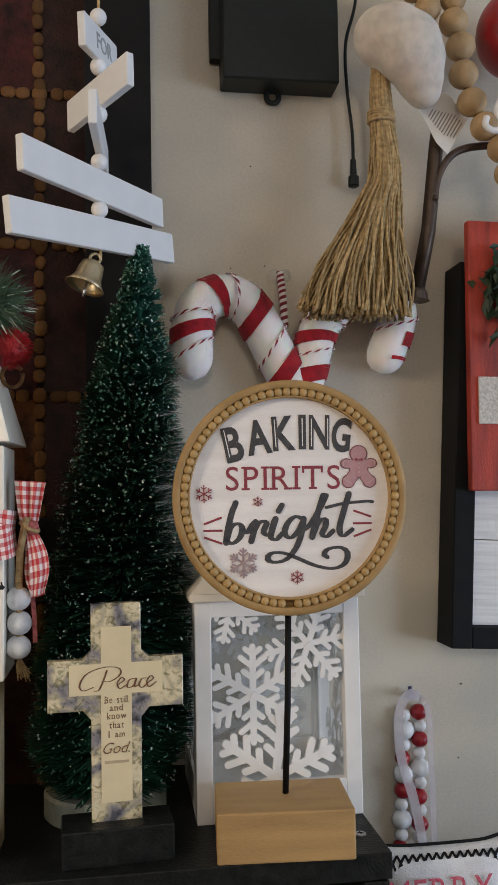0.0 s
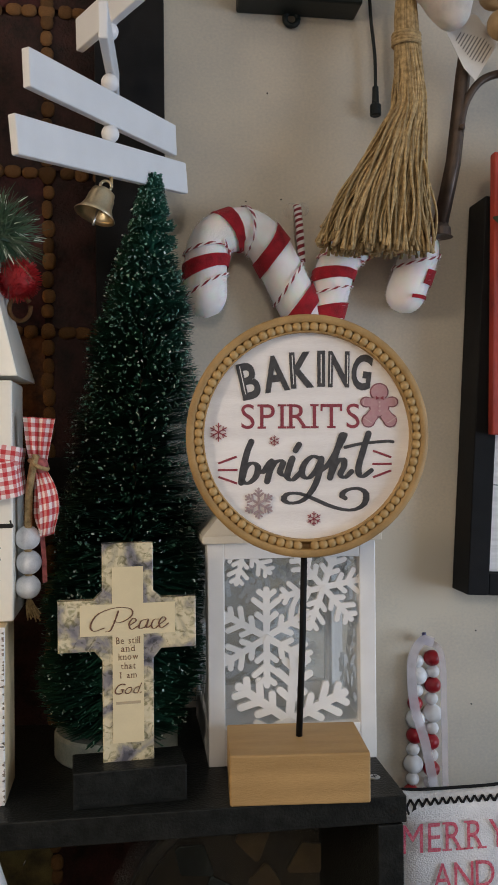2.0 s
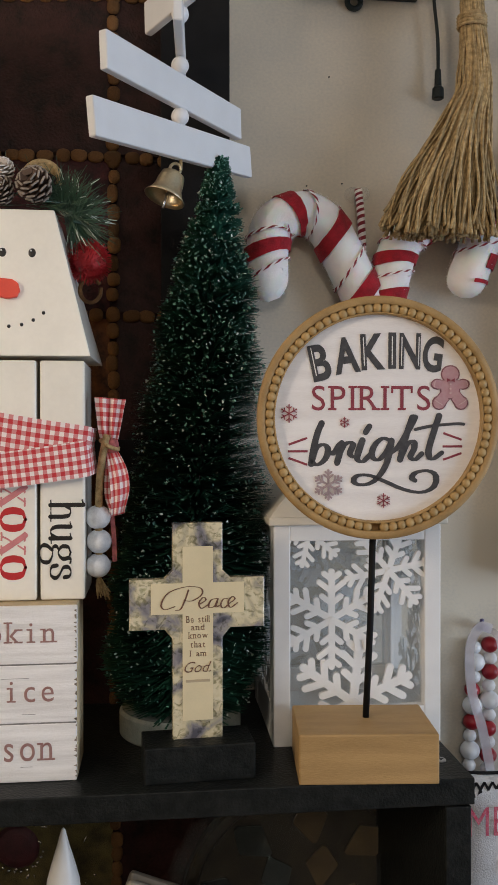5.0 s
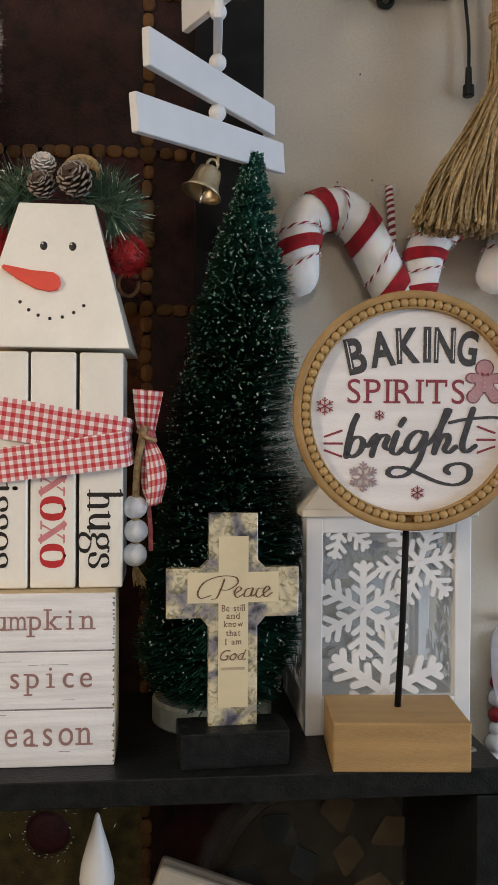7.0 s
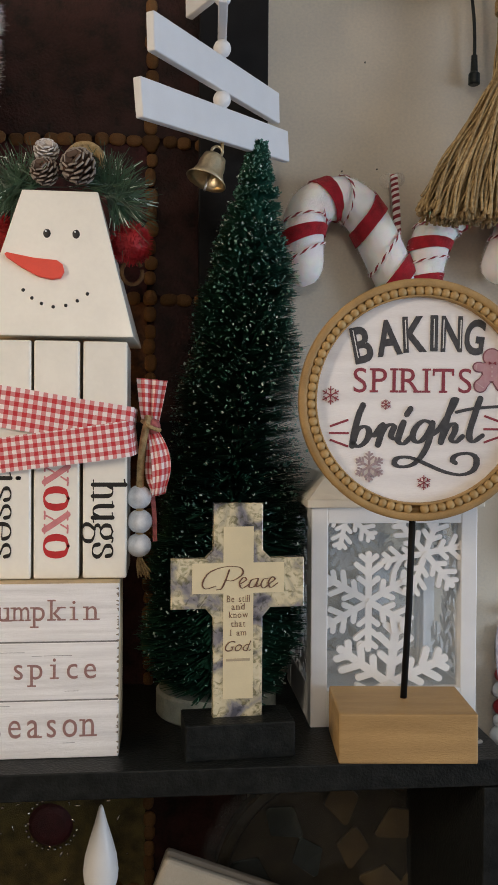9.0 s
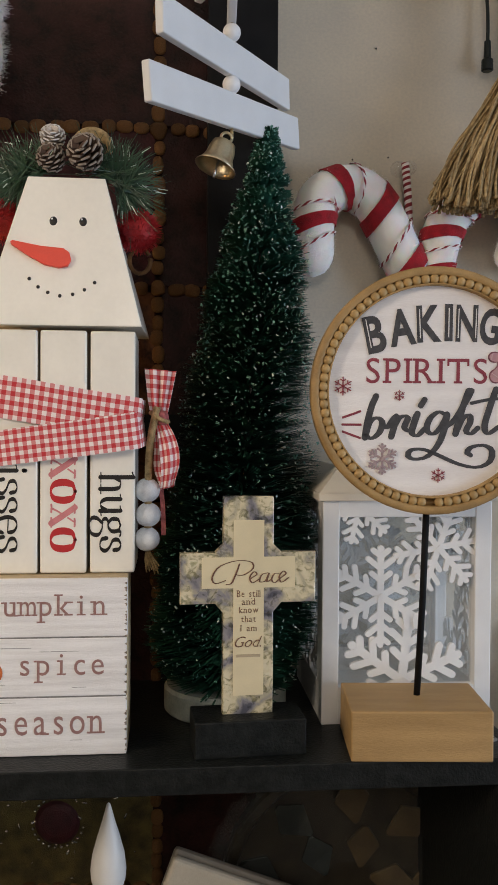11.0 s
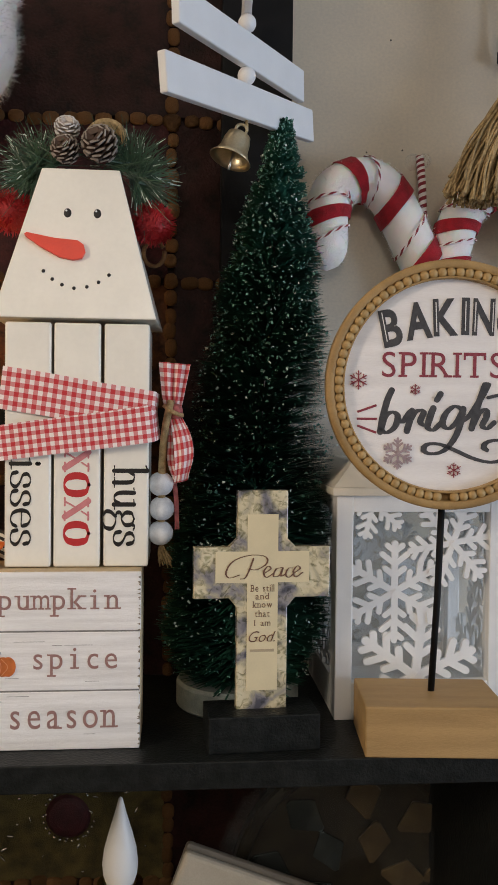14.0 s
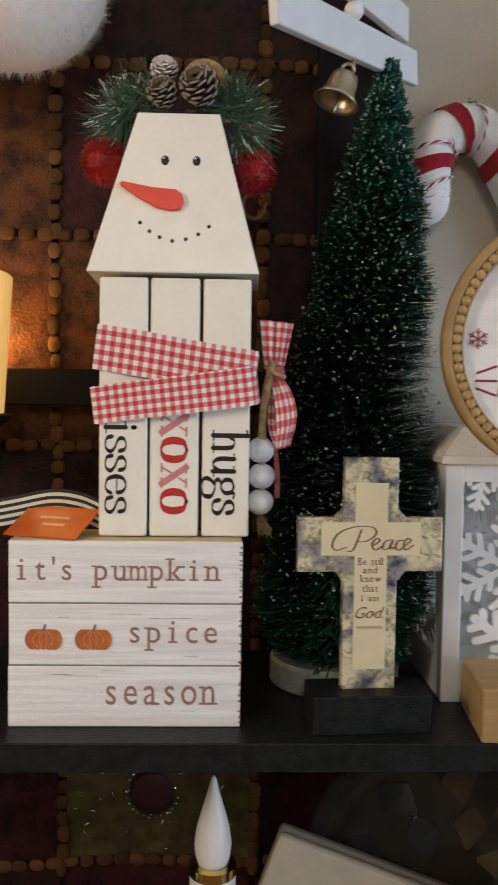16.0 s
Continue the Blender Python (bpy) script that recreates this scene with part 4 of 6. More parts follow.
# ---- snowman made of blocks ----
# book-face letters with thick stems and hairlines, in units of the x-height: width, then strokes
GLYPH_H = (0.98, ((0.22, 0), (0.22, 0.8), (0.22, 1.62)), ((0.22, 0.68), (0.42, 0.97), (0.66, 0.93), (0.74, 0.66), (0.74, 0)), ((0.0, 0.02), (0.2, 0.03), (0.44, 0.02)), ((0.52, 0.02), (0.74, 0.03), (0.96, 0.02)), ((0.0, 1.56), (0.12, 1.6), (0.22, 1.64)))
GLYPH_U = (0.98, ((0.22, 0.98), (0.22, 0.3), (0.36, 0.04), (0.56, 0.06), (0.74, 0.34)), ((0.74, 0.98), (0.74, 0.4), (0.74, 0)), ((0.0, 0.97), (0.12, 0.98), (0.24, 0.97)), ((0.52, 0.97), (0.64, 0.98), (0.76, 0.97)), ((0.72, 0.02), (0.84, 0.03), (0.96, 0.04)))
GLYPH_G = (0.92, ((0.40, 0.99), (0.16, 0.86), (0.14, 0.56), (0.40, 0.38), (0.66, 0.56), (0.64, 0.86), (0.40, 0.99)), ((0.62, 0.86), (0.74, 1.0), (0.90, 0.96)), ((0.28, 0.42), (0.12, 0.28), (0.20, 0.12), (0.56, 0.08), (0.82, -0.10), (0.76, -0.42), (0.40, -0.54), (0.10, -0.42), (0.08, -0.18), (0.28, 0.08)))
GLYPH_S = (0.72, ((0.60, 0.70), (0.54, 0.92), (0.34, 1.0), (0.14, 0.86), (0.18, 0.62), (0.48, 0.44), (0.62, 0.24), (0.52, 0.04), (0.32, -0.01), (0.12, 0.08), (0.06, 0.30)))
GLYPH_I = (0.56, ((0.28, 0), (0.28, 0.5), (0.28, 0.98)), ((0.06, 0.02), (0.28, 0.03), (0.50, 0.02)), ((0.06, 0.95), (0.18, 0.97), (0.28, 0.98)), ((0.28, 1.34), (0.28, 1.38), (0.28, 1.42)))
GLYPH_K = (0.98, ((0.22, 0), (0.22, 0.8), (0.22, 1.62)), ((0.22, 0.45), (0.5, 0.72), (0.74, 0.97)), ((0.40, 0.62), (0.6, 0.32), (0.80, 0.02)), ((0.0, 0.02), (0.2, 0.03), (0.44, 0.02)), ((0.58, 0.02), (0.78, 0.03), (0.98, 0.02)))
GLYPH_X = (1.0, ((0.14, 0.98), (0.5, 0.5), (0.84, 0.02)), ((0.80, 0.98), (0.7, 0.84), (0.6, 0.70)), ((0.40, 0.42), (0.28, 0.24), (0.16, 0.02)), ((0.0, 0.97), (0.18, 0.98), (0.38, 0.97)), ((0.64, 0.97), (0.8, 0.98), (0.98, 0.97)), ((0.0, 0.02), (0.16, 0.03), (0.34, 0.02)), ((0.60, 0.02), (0.8, 0.03), (1.0, 0.02)))
GLYPH_O = (1.0, ((0.5, 1.0), (0.2, 0.86), (0.1, 0.5), (0.2, 0.14), (0.5, 0.0), (0.8, 0.14), (0.9, 0.5), (0.8, 0.86), (0.5, 1.0)))
GLYPH_E = (0.84, ((0.14, 0.56), (0.40, 0.55), (0.70, 0.56), (0.66, 0.86), (0.42, 1.0), (0.18, 0.84), (0.12, 0.48), (0.22, 0.12), (0.46, 0.0), (0.64, 0.08), (0.74, 0.26)))
BOOKFACE = dict(e=GLYPH_E, h=GLYPH_H, u=GLYPH_U, g=GLYPH_G, s=GLYPH_S, i=GLYPH_I, k=GLYPH_K, x=GLYPH_X, o=GLYPH_O)


def serif_word(text, x, z, xheight, length, y, material, parent):
    """Letters running downwards from (x, z), their tops towards +x, stretched to that length."""
    b = bmesh.new()
    total = sum(BOOKFACE[c][0] for c in text)
    pen, k = 0.0, 0
    fit_ = length / (total * xheight)
    for c in text:
        wide, *strokes = BOOKFACE[c]
        for line in strokes:
            hair = c == "x" and line[0] == (0.80, 0.98) or c == "x" and line[0] == (0.40, 0.42)
            brush_stroke([((pen + px_) * fit_, pz) for px_, pz in line], xheight * (0.085 if hair else 0.30 if c in "xo" else 0.215), b, -0.00002 * k, max(8, 7 * len(line)), 0.24, xheight)
            k += 1
        pen += wide
    bmesh.ops.recalc_face_normals(b, faces=b.faces)
    ob = part("lettering", b, material, parent)
    ob.matrix_basis = Matrix.Translation((x, y, z)) @ pose(0, 0, 0, 0, 90, 0)
    return ob


def pleated(points, width, folds, depth, nu=12, nv=16, tile=4.0, across=(1, 0, 0)):
    """A gathered piece of ribbon along a line, with folds across its width."""
    pts = spline(points, nv)
    c = Vector(across).normalized()
    b = bmesh.new()
    uvl = b.loops.layers.uv.verify()
    rows = []
    for j, p in enumerate(pts):
        w = width(j / (nv - 1))
        rows.append([b.verts.new(p + c * w * (i / nu - 0.5) + Vector((0, depth * math.sin(i / nu * folds * 2 * math.pi + 0.4 * j / nv), 0))) for i in range(nu + 1)])
    for j, (p, q) in enumerate(zip(rows, rows[1:])):
        for i in range(nu):
            f = b.faces.new((p[i], p[i + 1], q[i + 1], q[i]))
            f.smooth = True
            for lp, (u, v) in zip(f.loops, ((i, j), (i + 1, j), (i + 1, j + 1), (i, j + 1))):
                lp[uvl].uv = (u / nu * tile, v / nv * tile * 1.5)
    b.normal_update()
    bmesh.ops.solidify(b, geom=b.faces[:], thickness=0.0005)
    return b


snow = thing("snowman_ornament", pose(-0.1315, 0.611, SHELF + 0.1185), "white block snowman with cream head and red gingham scarf", "ornament")
for k, (x0, x1) in enumerate(((-0.0475, -0.0170), (-0.0152, 0.0158), (0.0182, 0.0485))):
    sl = part("block", box((x1 - x0, 0.060, 0.165), ((x0 + x1) / 2, 0.030 + 0.0007 * k, 0.0825), 0.0016, segs=3), CREAM, snow, "white painted spine block")
    face_y = -0.0002 + 0.0007 * k
    if k == 1:
        for z, ch, mt in ((0.0227, "o", REDX), (0.0392, "x", PINKX), (0.0557, "o", REDX), (0.0722, "x", PINKX)):
            serif_word(ch, (x0 + x1) / 2 - 0.0082, z + 0.0078, 0.0164, 0.0152, face_y, mt, sl)
    elif k == 0:
        serif_word("kisses", -0.0432, 0.0915, 0.0130, 0.0775, face_y, INKB, sl)
    else:
        serif_word("hugs", 0.0252, 0.0688, 0.0138, 0.0550, face_y, INKB, sl)
# head: a hollow tapering hood over the blocks
b = bmesh.new()
lo = [(-0.0555, -0.004), (0.0530, -0.004), (0.0560, 0.078), (-0.0580, 0.078)]
hi = [(-0.0255, 0.012), (0.0270, 0.012), (0.0270, 0.050), (-0.0260, 0.050)]
vl = [b.verts.new((x, y, 0.1675)) for x, y in lo]
vh = [b.verts.new((x, y, 0.271)) for x, y in hi]
for i in range(4):
    j = (i + 1) % 4
    b.faces.new((vl[i], vl[j], vh[j], vh[i]))
b.faces.new(vh), b.faces.new(vl[::-1])
bmesh.ops.recalc_face_normals(b, faces=b.faces)
bmesh.ops.bevel(b, geom=b.edges[:], offset=0.0009, segments=2, affect="EDGES", profile=0.5)
head = part("head", b, CREAM, snow, "glossy cream tapering head")
SL = math.degrees(math.atan2(0.016, 0.1055))


def on_head(ob, x, z, lift=0.0):
    ob.matrix_basis = pose(x, -0.004 + 0.016 * (z - 0.1655) / 0.1055 - lift, z, -SL, 0, 0)
    return ob


for x in (-0.0075, 0.0125):
    e = on_head(part("eye", ball(0.0034, squash=1.25), INKB, head), x, 0.2395, -0.001)
    e.scale = (1, 0.5, 1)
    on_head(part("glint", ball(0.0007, u=8, v=6), WHITE, head), x - 0.0008, 0.2412, 0.0006)
nose = [(-0.0195, 0.0058), (-0.0205, 0.0075), (-0.0190, 0.0088), (0.0, 0.0052), (0.0150, 0.0040), (0.0190, 0.0010), (0.0202, -0.0040), (0.0180, -0.0085), (0.0120, -0.0098), (0.0030, -0.0080), (-0.0090, -0.0015)]
on_head(part("nose", prism(nose, 0.003, 0.0006), CARROT, head, "flat orange wooden carrot"), -0.0150, 0.2165, 0.0032)
for x, z in ((-0.0225, 0.1990), (-0.0165, 0.1935), (-0.0100, 0.1898), (-0.0020, 0.1876), (0.0065, 0.1888), (0.0142, 0.1921), (0.0210, 0.1972)):
    on_head(part("mouth_dot", ball(0.0016, squash=1.0, u=10, v=8), INKB, head), x, z, -0.0007)
# gingham scarf
scarf = part("scarf", strip([(-0.0500, -0.0012, 0.121), (-0.02, -0.0036, 0.1165), (0.015, -0.0042, 0.1105), (0.0485, -0.0030, 0.1055), (0.0515, 0.004, 0.1045), (0.0535, 0.022, 0.104)], 0.0285, n=28, tile=(4.5, 4.5), across=(0.12, 0, 1)), GINGHAM, snow, "red and white gingham ribbon")
part("scarf_band", strip([(-0.0515, -0.0022, 0.0835), (-0.02, -0.0052, 0.0880), (0.015, -0.0062, 0.0925), (0.0460, -0.0055, 0.0970), (0.0520, 0.000, 0.0985), (0.0545, 0.020, 0.1000)], lambda u: 0.0235 + 0.002 * u, n=28, tile=(4.2, 4.2), across=(-0.12, 0, 1)), GINGHAM, scarf)
part("scarf_tail", pleated([(0.0645, 0.015, 0.106), (0.0645, 0.012, 0.116), (0.0650, 0.010, 0.128), (0.0655, 0.010, 0.1395)], lambda u: 0.0090 + 0.0125 * u ** 0.8, 2.5, 0.0019, across=(1, 0.15, -0.07)), GINGHAM, scarf)
part("scarf_tail", pleated([(0.0650, 0.014, 0.106), (0.0705, 0.008, 0.090), (0.0725, 0.006, 0.074), (0.0705, 0.010, 0.0575)], lambda u: 0.0065 + 0.0075 * math.sin(min(1, u * 1.1) * 2.6), 1.5, 0.0012, across=(1, 0.2, 0.25)), GINGHAM, scarf)
part("scarf_tail", pleated([(0.0640, 0.018, 0.104), (0.0665, 0.015, 0.086), (0.0670, 0.014, 0.070), (0.0695, 0.012, 0.0580)], lambda u: 0.006 + 0.0065 * math.sin(min(1, u * 1.1) * 2.6), 1.0, 0.0010, across=(1, -0.3, 0)), GINGHAM, scarf)
WINE = mat("pinched_red_cloth", (0.42, 0.12, 0.12), 0.85, 0.4, 300, 0.5)
part("scarf_knot", ball(0.0050, (0.0665, 0.013, 0.1060), 1.15), WINE, scarf)
part("scarf_thread", strip([(0.0660, 0.018, 0.058), (0.0675, 0.017, 0.042), (0.0680, 0.018, 0.0235)], 0.0032, n=10), WINE, scarf)
twine = part("twine", tube([(0.0630, 0.012, 0.113), (0.0615, 0.009, 0.106), (0.0590, 0.010, 0.092), (0.0575, 0.013, 0.073), (0.0570, 0.015, 0.040), (0.0570, 0.015, 0.014)], 0.0027, 9, n=30), JUTE, snow, "jute twine")
part("twine_wrap", tube([(0.0585, 0.012, 0.110), (0.0640, 0.006, 0.106), (0.0705, 0.010, 0.1035), (0.0700, 0.018, 0.105)], 0.0015, 8, n=16), JUTE, twine)
for x, z in ((0.0565, 0.0555), (0.0572, 0.0383), (0.0565, 0.0212)):
    part("bead", ball(0.0089, (x, 0.016, z), 0.97), MARBLE, twine, "round whitewashed wooden bead")
b = bmesh.new()
random.seed(3)
for k in range(18):
    x = random.uniform(-0.003, 0.003)
    tube([(0.0570, 0.016, 0.015), (0.0580 + x, 0.016 + random.uniform(-0.002, 0.002), 0.008), (0.0610 + x * 1.6, 0.016, random.uniform(-0.004, 0.002))], 0.0005, 5, n=6, bm=b)
part("tassel_end", b, JUTE, twine)
# pine sprigs, cone and berries on the head
PINE = mat("pine_needle", (0.035, 0.085, 0.045), 0.45, 0.5, 80, 0, second=(0.012, 0.035, 0.02))
TINSEL = mat("frosted_needle_tip", (0.45, 0.55, 0.48), 0.3, 0.3, 80, 0)


def sprig(cx, cz, dirx, n, seed):
    rnd = np.random.RandomState(seed)
    vs, fs, vt, ft = [], [], [], []
    for k in range(n):
        s_ = rnd.rand()
        base = Vector((cx + dirx * 0.012 * s_, 0.028 + rnd.normal() * 0.004, cz - 0.012 * s_ + rnd.normal() * 0.003))
        d = Vector((dirx * rnd.uniform(-0.45, 1.1), rnd.normal() * 0.35 + 0.12, rnd.normal() * 0.62 + 0.12)).normalized()
        ln = rnd.uniform(0.018, 0.034)
        side = d.cross(Vector((0.2, 1, 0.3))).normalized()
        w = 0.00036
        tip = base + d * ln + Vector((0, 0, -0.003 * rnd.rand()))
        if tip.z < 0.276 and abs(tip.x) < 0.034:
            continue
        i = len(vs)
        vs += [base + side * w, base - side * w, tip + side * w * 0.4, tip - side * w * 0.4]
        fs.append((i, i + 1, i + 3, i + 2))
        if rnd.rand() < 0.12:
            i = len(vt)
            mid = base + d * ln * 0.75 + Vector((0, -0.0003, 0))
            vt += [mid + side * w, mid - side * w, tip + side * w * 0.5 + Vector((0, -0.0003, 0)), tip - side * w * 0.5 + Vector((0, -0.0003, 0))]
            ft.append((i, i + 1, i + 3, i + 2))
    me = bpy.data.meshes.new("pine_sprig")
    me.from_pydata([tuple(v) for v in vs], [], fs)
    ob = tagged(link("pine_sprig", me, PINE, snow, "green artificial pine sprig with frosted tips"), kind="stuff")
    me = bpy.data.meshes.new("frosted_tip")
    me.from_pydata([tuple(v) for v in vt], [], ft)
    tagged(link("frosted_tip", me, TINSEL, ob), kind="stuff")


sprig(-0.027, 0.279, -1, 500, 1)
sprig(0.030, 0.279, 1, 580, 2)
sprig(-0.010, 0.287, -1, 120, 7)
sprig(0.012, 0.287, 1, 120, 8)
CONE = mat("cone_scale", (0.075, 0.042, 0.027), 0.6, 0.4, 150, 0.2)
CONET = mat("whitened_cone_tip", (0.30, 0.26, 0.22), 0.7, 0.3, 200, 0.2)


def cone_scales(cx, cy, cz, size, tilt, seed, name="pine_cone", label="brown pine cone with whitened scale tips", scale_mat=CONE, tip_mat=CONET):
    random.seed(seed)
    b, t2 = bmesh.new(), bmesh.new()
    m = Matrix.Translation((cx, cy, cz)) @ pose(0, 0, 0, 60, tilt, 0)
    for k in range(46):
        u = k / 46
        a = k * 2.4
        r = size * (0.25 + 0.75 * math.sin(math.pi * (0.15 + 0.8 * u)))
        z = size * 1.9 * (u - 0.5)
        d = Vector((math.cos(a), math.sin(a), 0.55)).normalized()
        mm = m @ Matrix.Translation(Vector((0, 0, z)) + d * r * 0.62) @ d.to_track_quat("X", "Z").to_matrix().to_4x4()
        box((r * 0.9, size * 0.62, size * 0.09), (0, 0, 0), size * 0.03, m=mm, bm=b, segs=1)
        box((r * 0.16, size * 0.5, size * 0.11), (r * 0.45, 0, 0), size * 0.03, m=mm, bm=t2, segs=1)
    c = part(name, b, scale_mat, snow, label)
    part("scale_edge", t2, tip_mat, c)


cone_scales(0.0145, 0.014, 0.2870, 0.0125, -38, 5)
cone_scales(-0.0095, 0.016, 0.2835, 0.0098, -30, 6)
cone_scales(-0.0095, 0.018, 0.2980, 0.0088, 12, 9, "frosted_cone", "pale cone flaked with white paint", mat("flaked_white", (0.50, 0.45, 0.40), 0.6, 0.5, 160, 0.3, second=(0.14, 0.09, 0.06)), mat("white_flake", (0.70, 0.68, 0.66), 0.6, 0.2, 200, 0.2))
b = bmesh.new()
for k in range(4):
    pts = [(0.0165 + 0.0125 * math.cos(a), 0.028 + k * 0.0012, 0.298 + (0.0115 - 0.0014 * k) * math.sin(a)) for a in np.linspace(-0.4, math.pi + 0.4, 14)]
    tube(pts, 0.0022, 8, bm=b)
part("twine_loop", b, JUTE, snow, "coiled jute twine")
# fluffy red ear muffs


def pompom(name, cx, cy, cz, r, n, parent, material, seed, label):
    rnd = np.random.RandomState(seed)
    vs, fs = [], []
    c = Vector((cx, cy, cz))
    for k in range(n):
        d = Vector(rnd.normal(size=3)).normalized()
        tip = c + d * r * rnd.uniform(0.75, 1.1)
        side = d.cross(Vector((0.3, 0.5, 0.8))).normalized() * 0.0005
        i = len(vs)
        vs += [c + d * r * 0.2 + side, c + d * r * 0.2 - side, tip - side * 0.5, tip + side * 0.5]
        fs.append((i, i + 1, i + 2, i + 3))
    me = bpy.data.meshes.new(name)
    me.from_pydata([tuple(v) for v in vs], [], fs)
    ob = tagged(link(name, me, material, parent, label), kind="stuff")
    part("core", ball(r * 0.78, (cx, cy, cz)), material, ob)


REDFUZZ = mat("red_chenille", (0.36, 0.008, 0.012), 0.6, 0.3, 100, 0.4)
pompom("ear_muff", 0.0490, 0.034, 0.2400, 0.0160, 1500, snow, REDFUZZ, 5, "fluffy red pompom")
pompom("ear_muff", -0.0490, 0.034, 0.2450, 0.0160, 1500, snow, REDFUZZ, 6, "fluffy red pompom")
part("wire_loop", tube([(0.050 + 0.0075 * math.cos(a), 0.036, 0.2195 + 0.009 * math.sin(a)) for a in np.linspace(0.5, 6.5, 20)], 0.0016, 8), CORD, snow, "brown cord hanging loop")

# ---- orange tag and striped ribbon on the block ----
tag = part("paper_tag", box((0.052, 0.036, 0.0012), (0, 0, 0.0006), 0.0003), mat("orange_card", (0.60, 0.13, 0.02), 0.4, 0.15, 60, 0.03), None)
tag.matrix_world = pose(-0.210, 0.620, SHELF + 0.1255, 24, 0, -20)
tagged(tag, "orange printed card tag lying on the plank block", "tag")
for k in range(2):
    words_ob = part("printed_bar", box((0.022 - 0.006 * k, 0.003, 0.0003), (0.0 + 0.003 * k, 0.004 - 0.008 * k, 0.0014)), mat("pale_print", (0.75, 0.4, 0.25), 0.6), tag)
rib = part("striped_ribbon", strip([(-0.262, 0.636, SHELF + 0.127), (-0.240, 0.640, SHELF + 0.131), (-0.215, 0.640, SHELF + 0.136), (-0.196, 0.640, SHELF + 0.134), (-0.181, 0.642, SHELF + 0.1275)], 0.019, n=30, tile=(4, 1), across=(0, 0.35, 0.94)), BWSTRIPE)
tagged(rib, "black and white striped ribbon tied on the plank block", "ribbon")

# ---- hanging string of turned boards ----
string_ = thing("board_garland", pose(-0.0165, 0.648, 1.66), "white wooden boards strung on cord above a brass bell", "hanging ornament")
part("cord", tube([(0.001, 0, -0.030), (0.0005, 0, 0.1), (0.0015, 0, 0.3), (0.002, 0, 0.9)], 0.0012, 8), JUTE, string_)


def board(z, length, height, yaw, roll, shift, label=""):
    ob = part("board", box((length, 0.0065, height), (shift, 0, 0), 0.0011), BOARD, string_, label)
    ob.matrix_basis = pose(0.0005, 0, z, 0, roll, yaw)
    return ob


board(-0.0095, 0.204, 0.0255, 54.2, -7.7, 0.0005)
board(0.0275, 0.182, 0.0252, 56.0, -3.4, -0.001)
board(0.0665, 0.118, 0.0250, 87.0, -2.0, 0.0)
board(0.1010, 0.094, 0.0255, -59.0, -2.0, 0.0)
bd = board(0.1400, 0.066, 0.0255, 69.0, -6.0, 0.0, "white board with a grey word")
words("FOR", 0.004, 0.0, 0.030, 0.0125, -0.0035, mat("grey_letter", (0.35, 0.36, 0.37), 0.7), bd)
for z in (0.0095, 0.0470, 0.0850, 0.1230, 0.1630):
    part("bead", ball(0.0066, (0.0005, 0, z)), WHITEB, string_, "white wooden bead")
bell = part("bell", lathe([(0.0, 0.004), (0.0035, 0.0038), (0.0085, 0.001), (0.0098, -0.004), (0.0103, -0.010), (0.0125, -0.0150), (0.0155, -0.0185), (0.0150, -0.0190), (0.0118, -0.0150), (0.0092, -0.009), (0.0085, -0.003), (0, 0.0)], 36), BRASS, string_, "antique brass bell", smooth=True)
bell.matrix_basis = pose(-0.005, -0.002, -0.035, -8, 20, 0)
part("clapper", tube([(0, 0, -0.002), (0.001, 0, -0.02), (0.0015, 0, -0.026)], 0.0009, 8), STEEL, bell)
part("loop", tube([(0.004 * math.cos(a), 0, 0.006 + 0.004 * math.sin(a)) for a in np.linspace(0, 6.28, 16)], 0.0012, 8), BRASS, bell)

# ---- candy canes ----


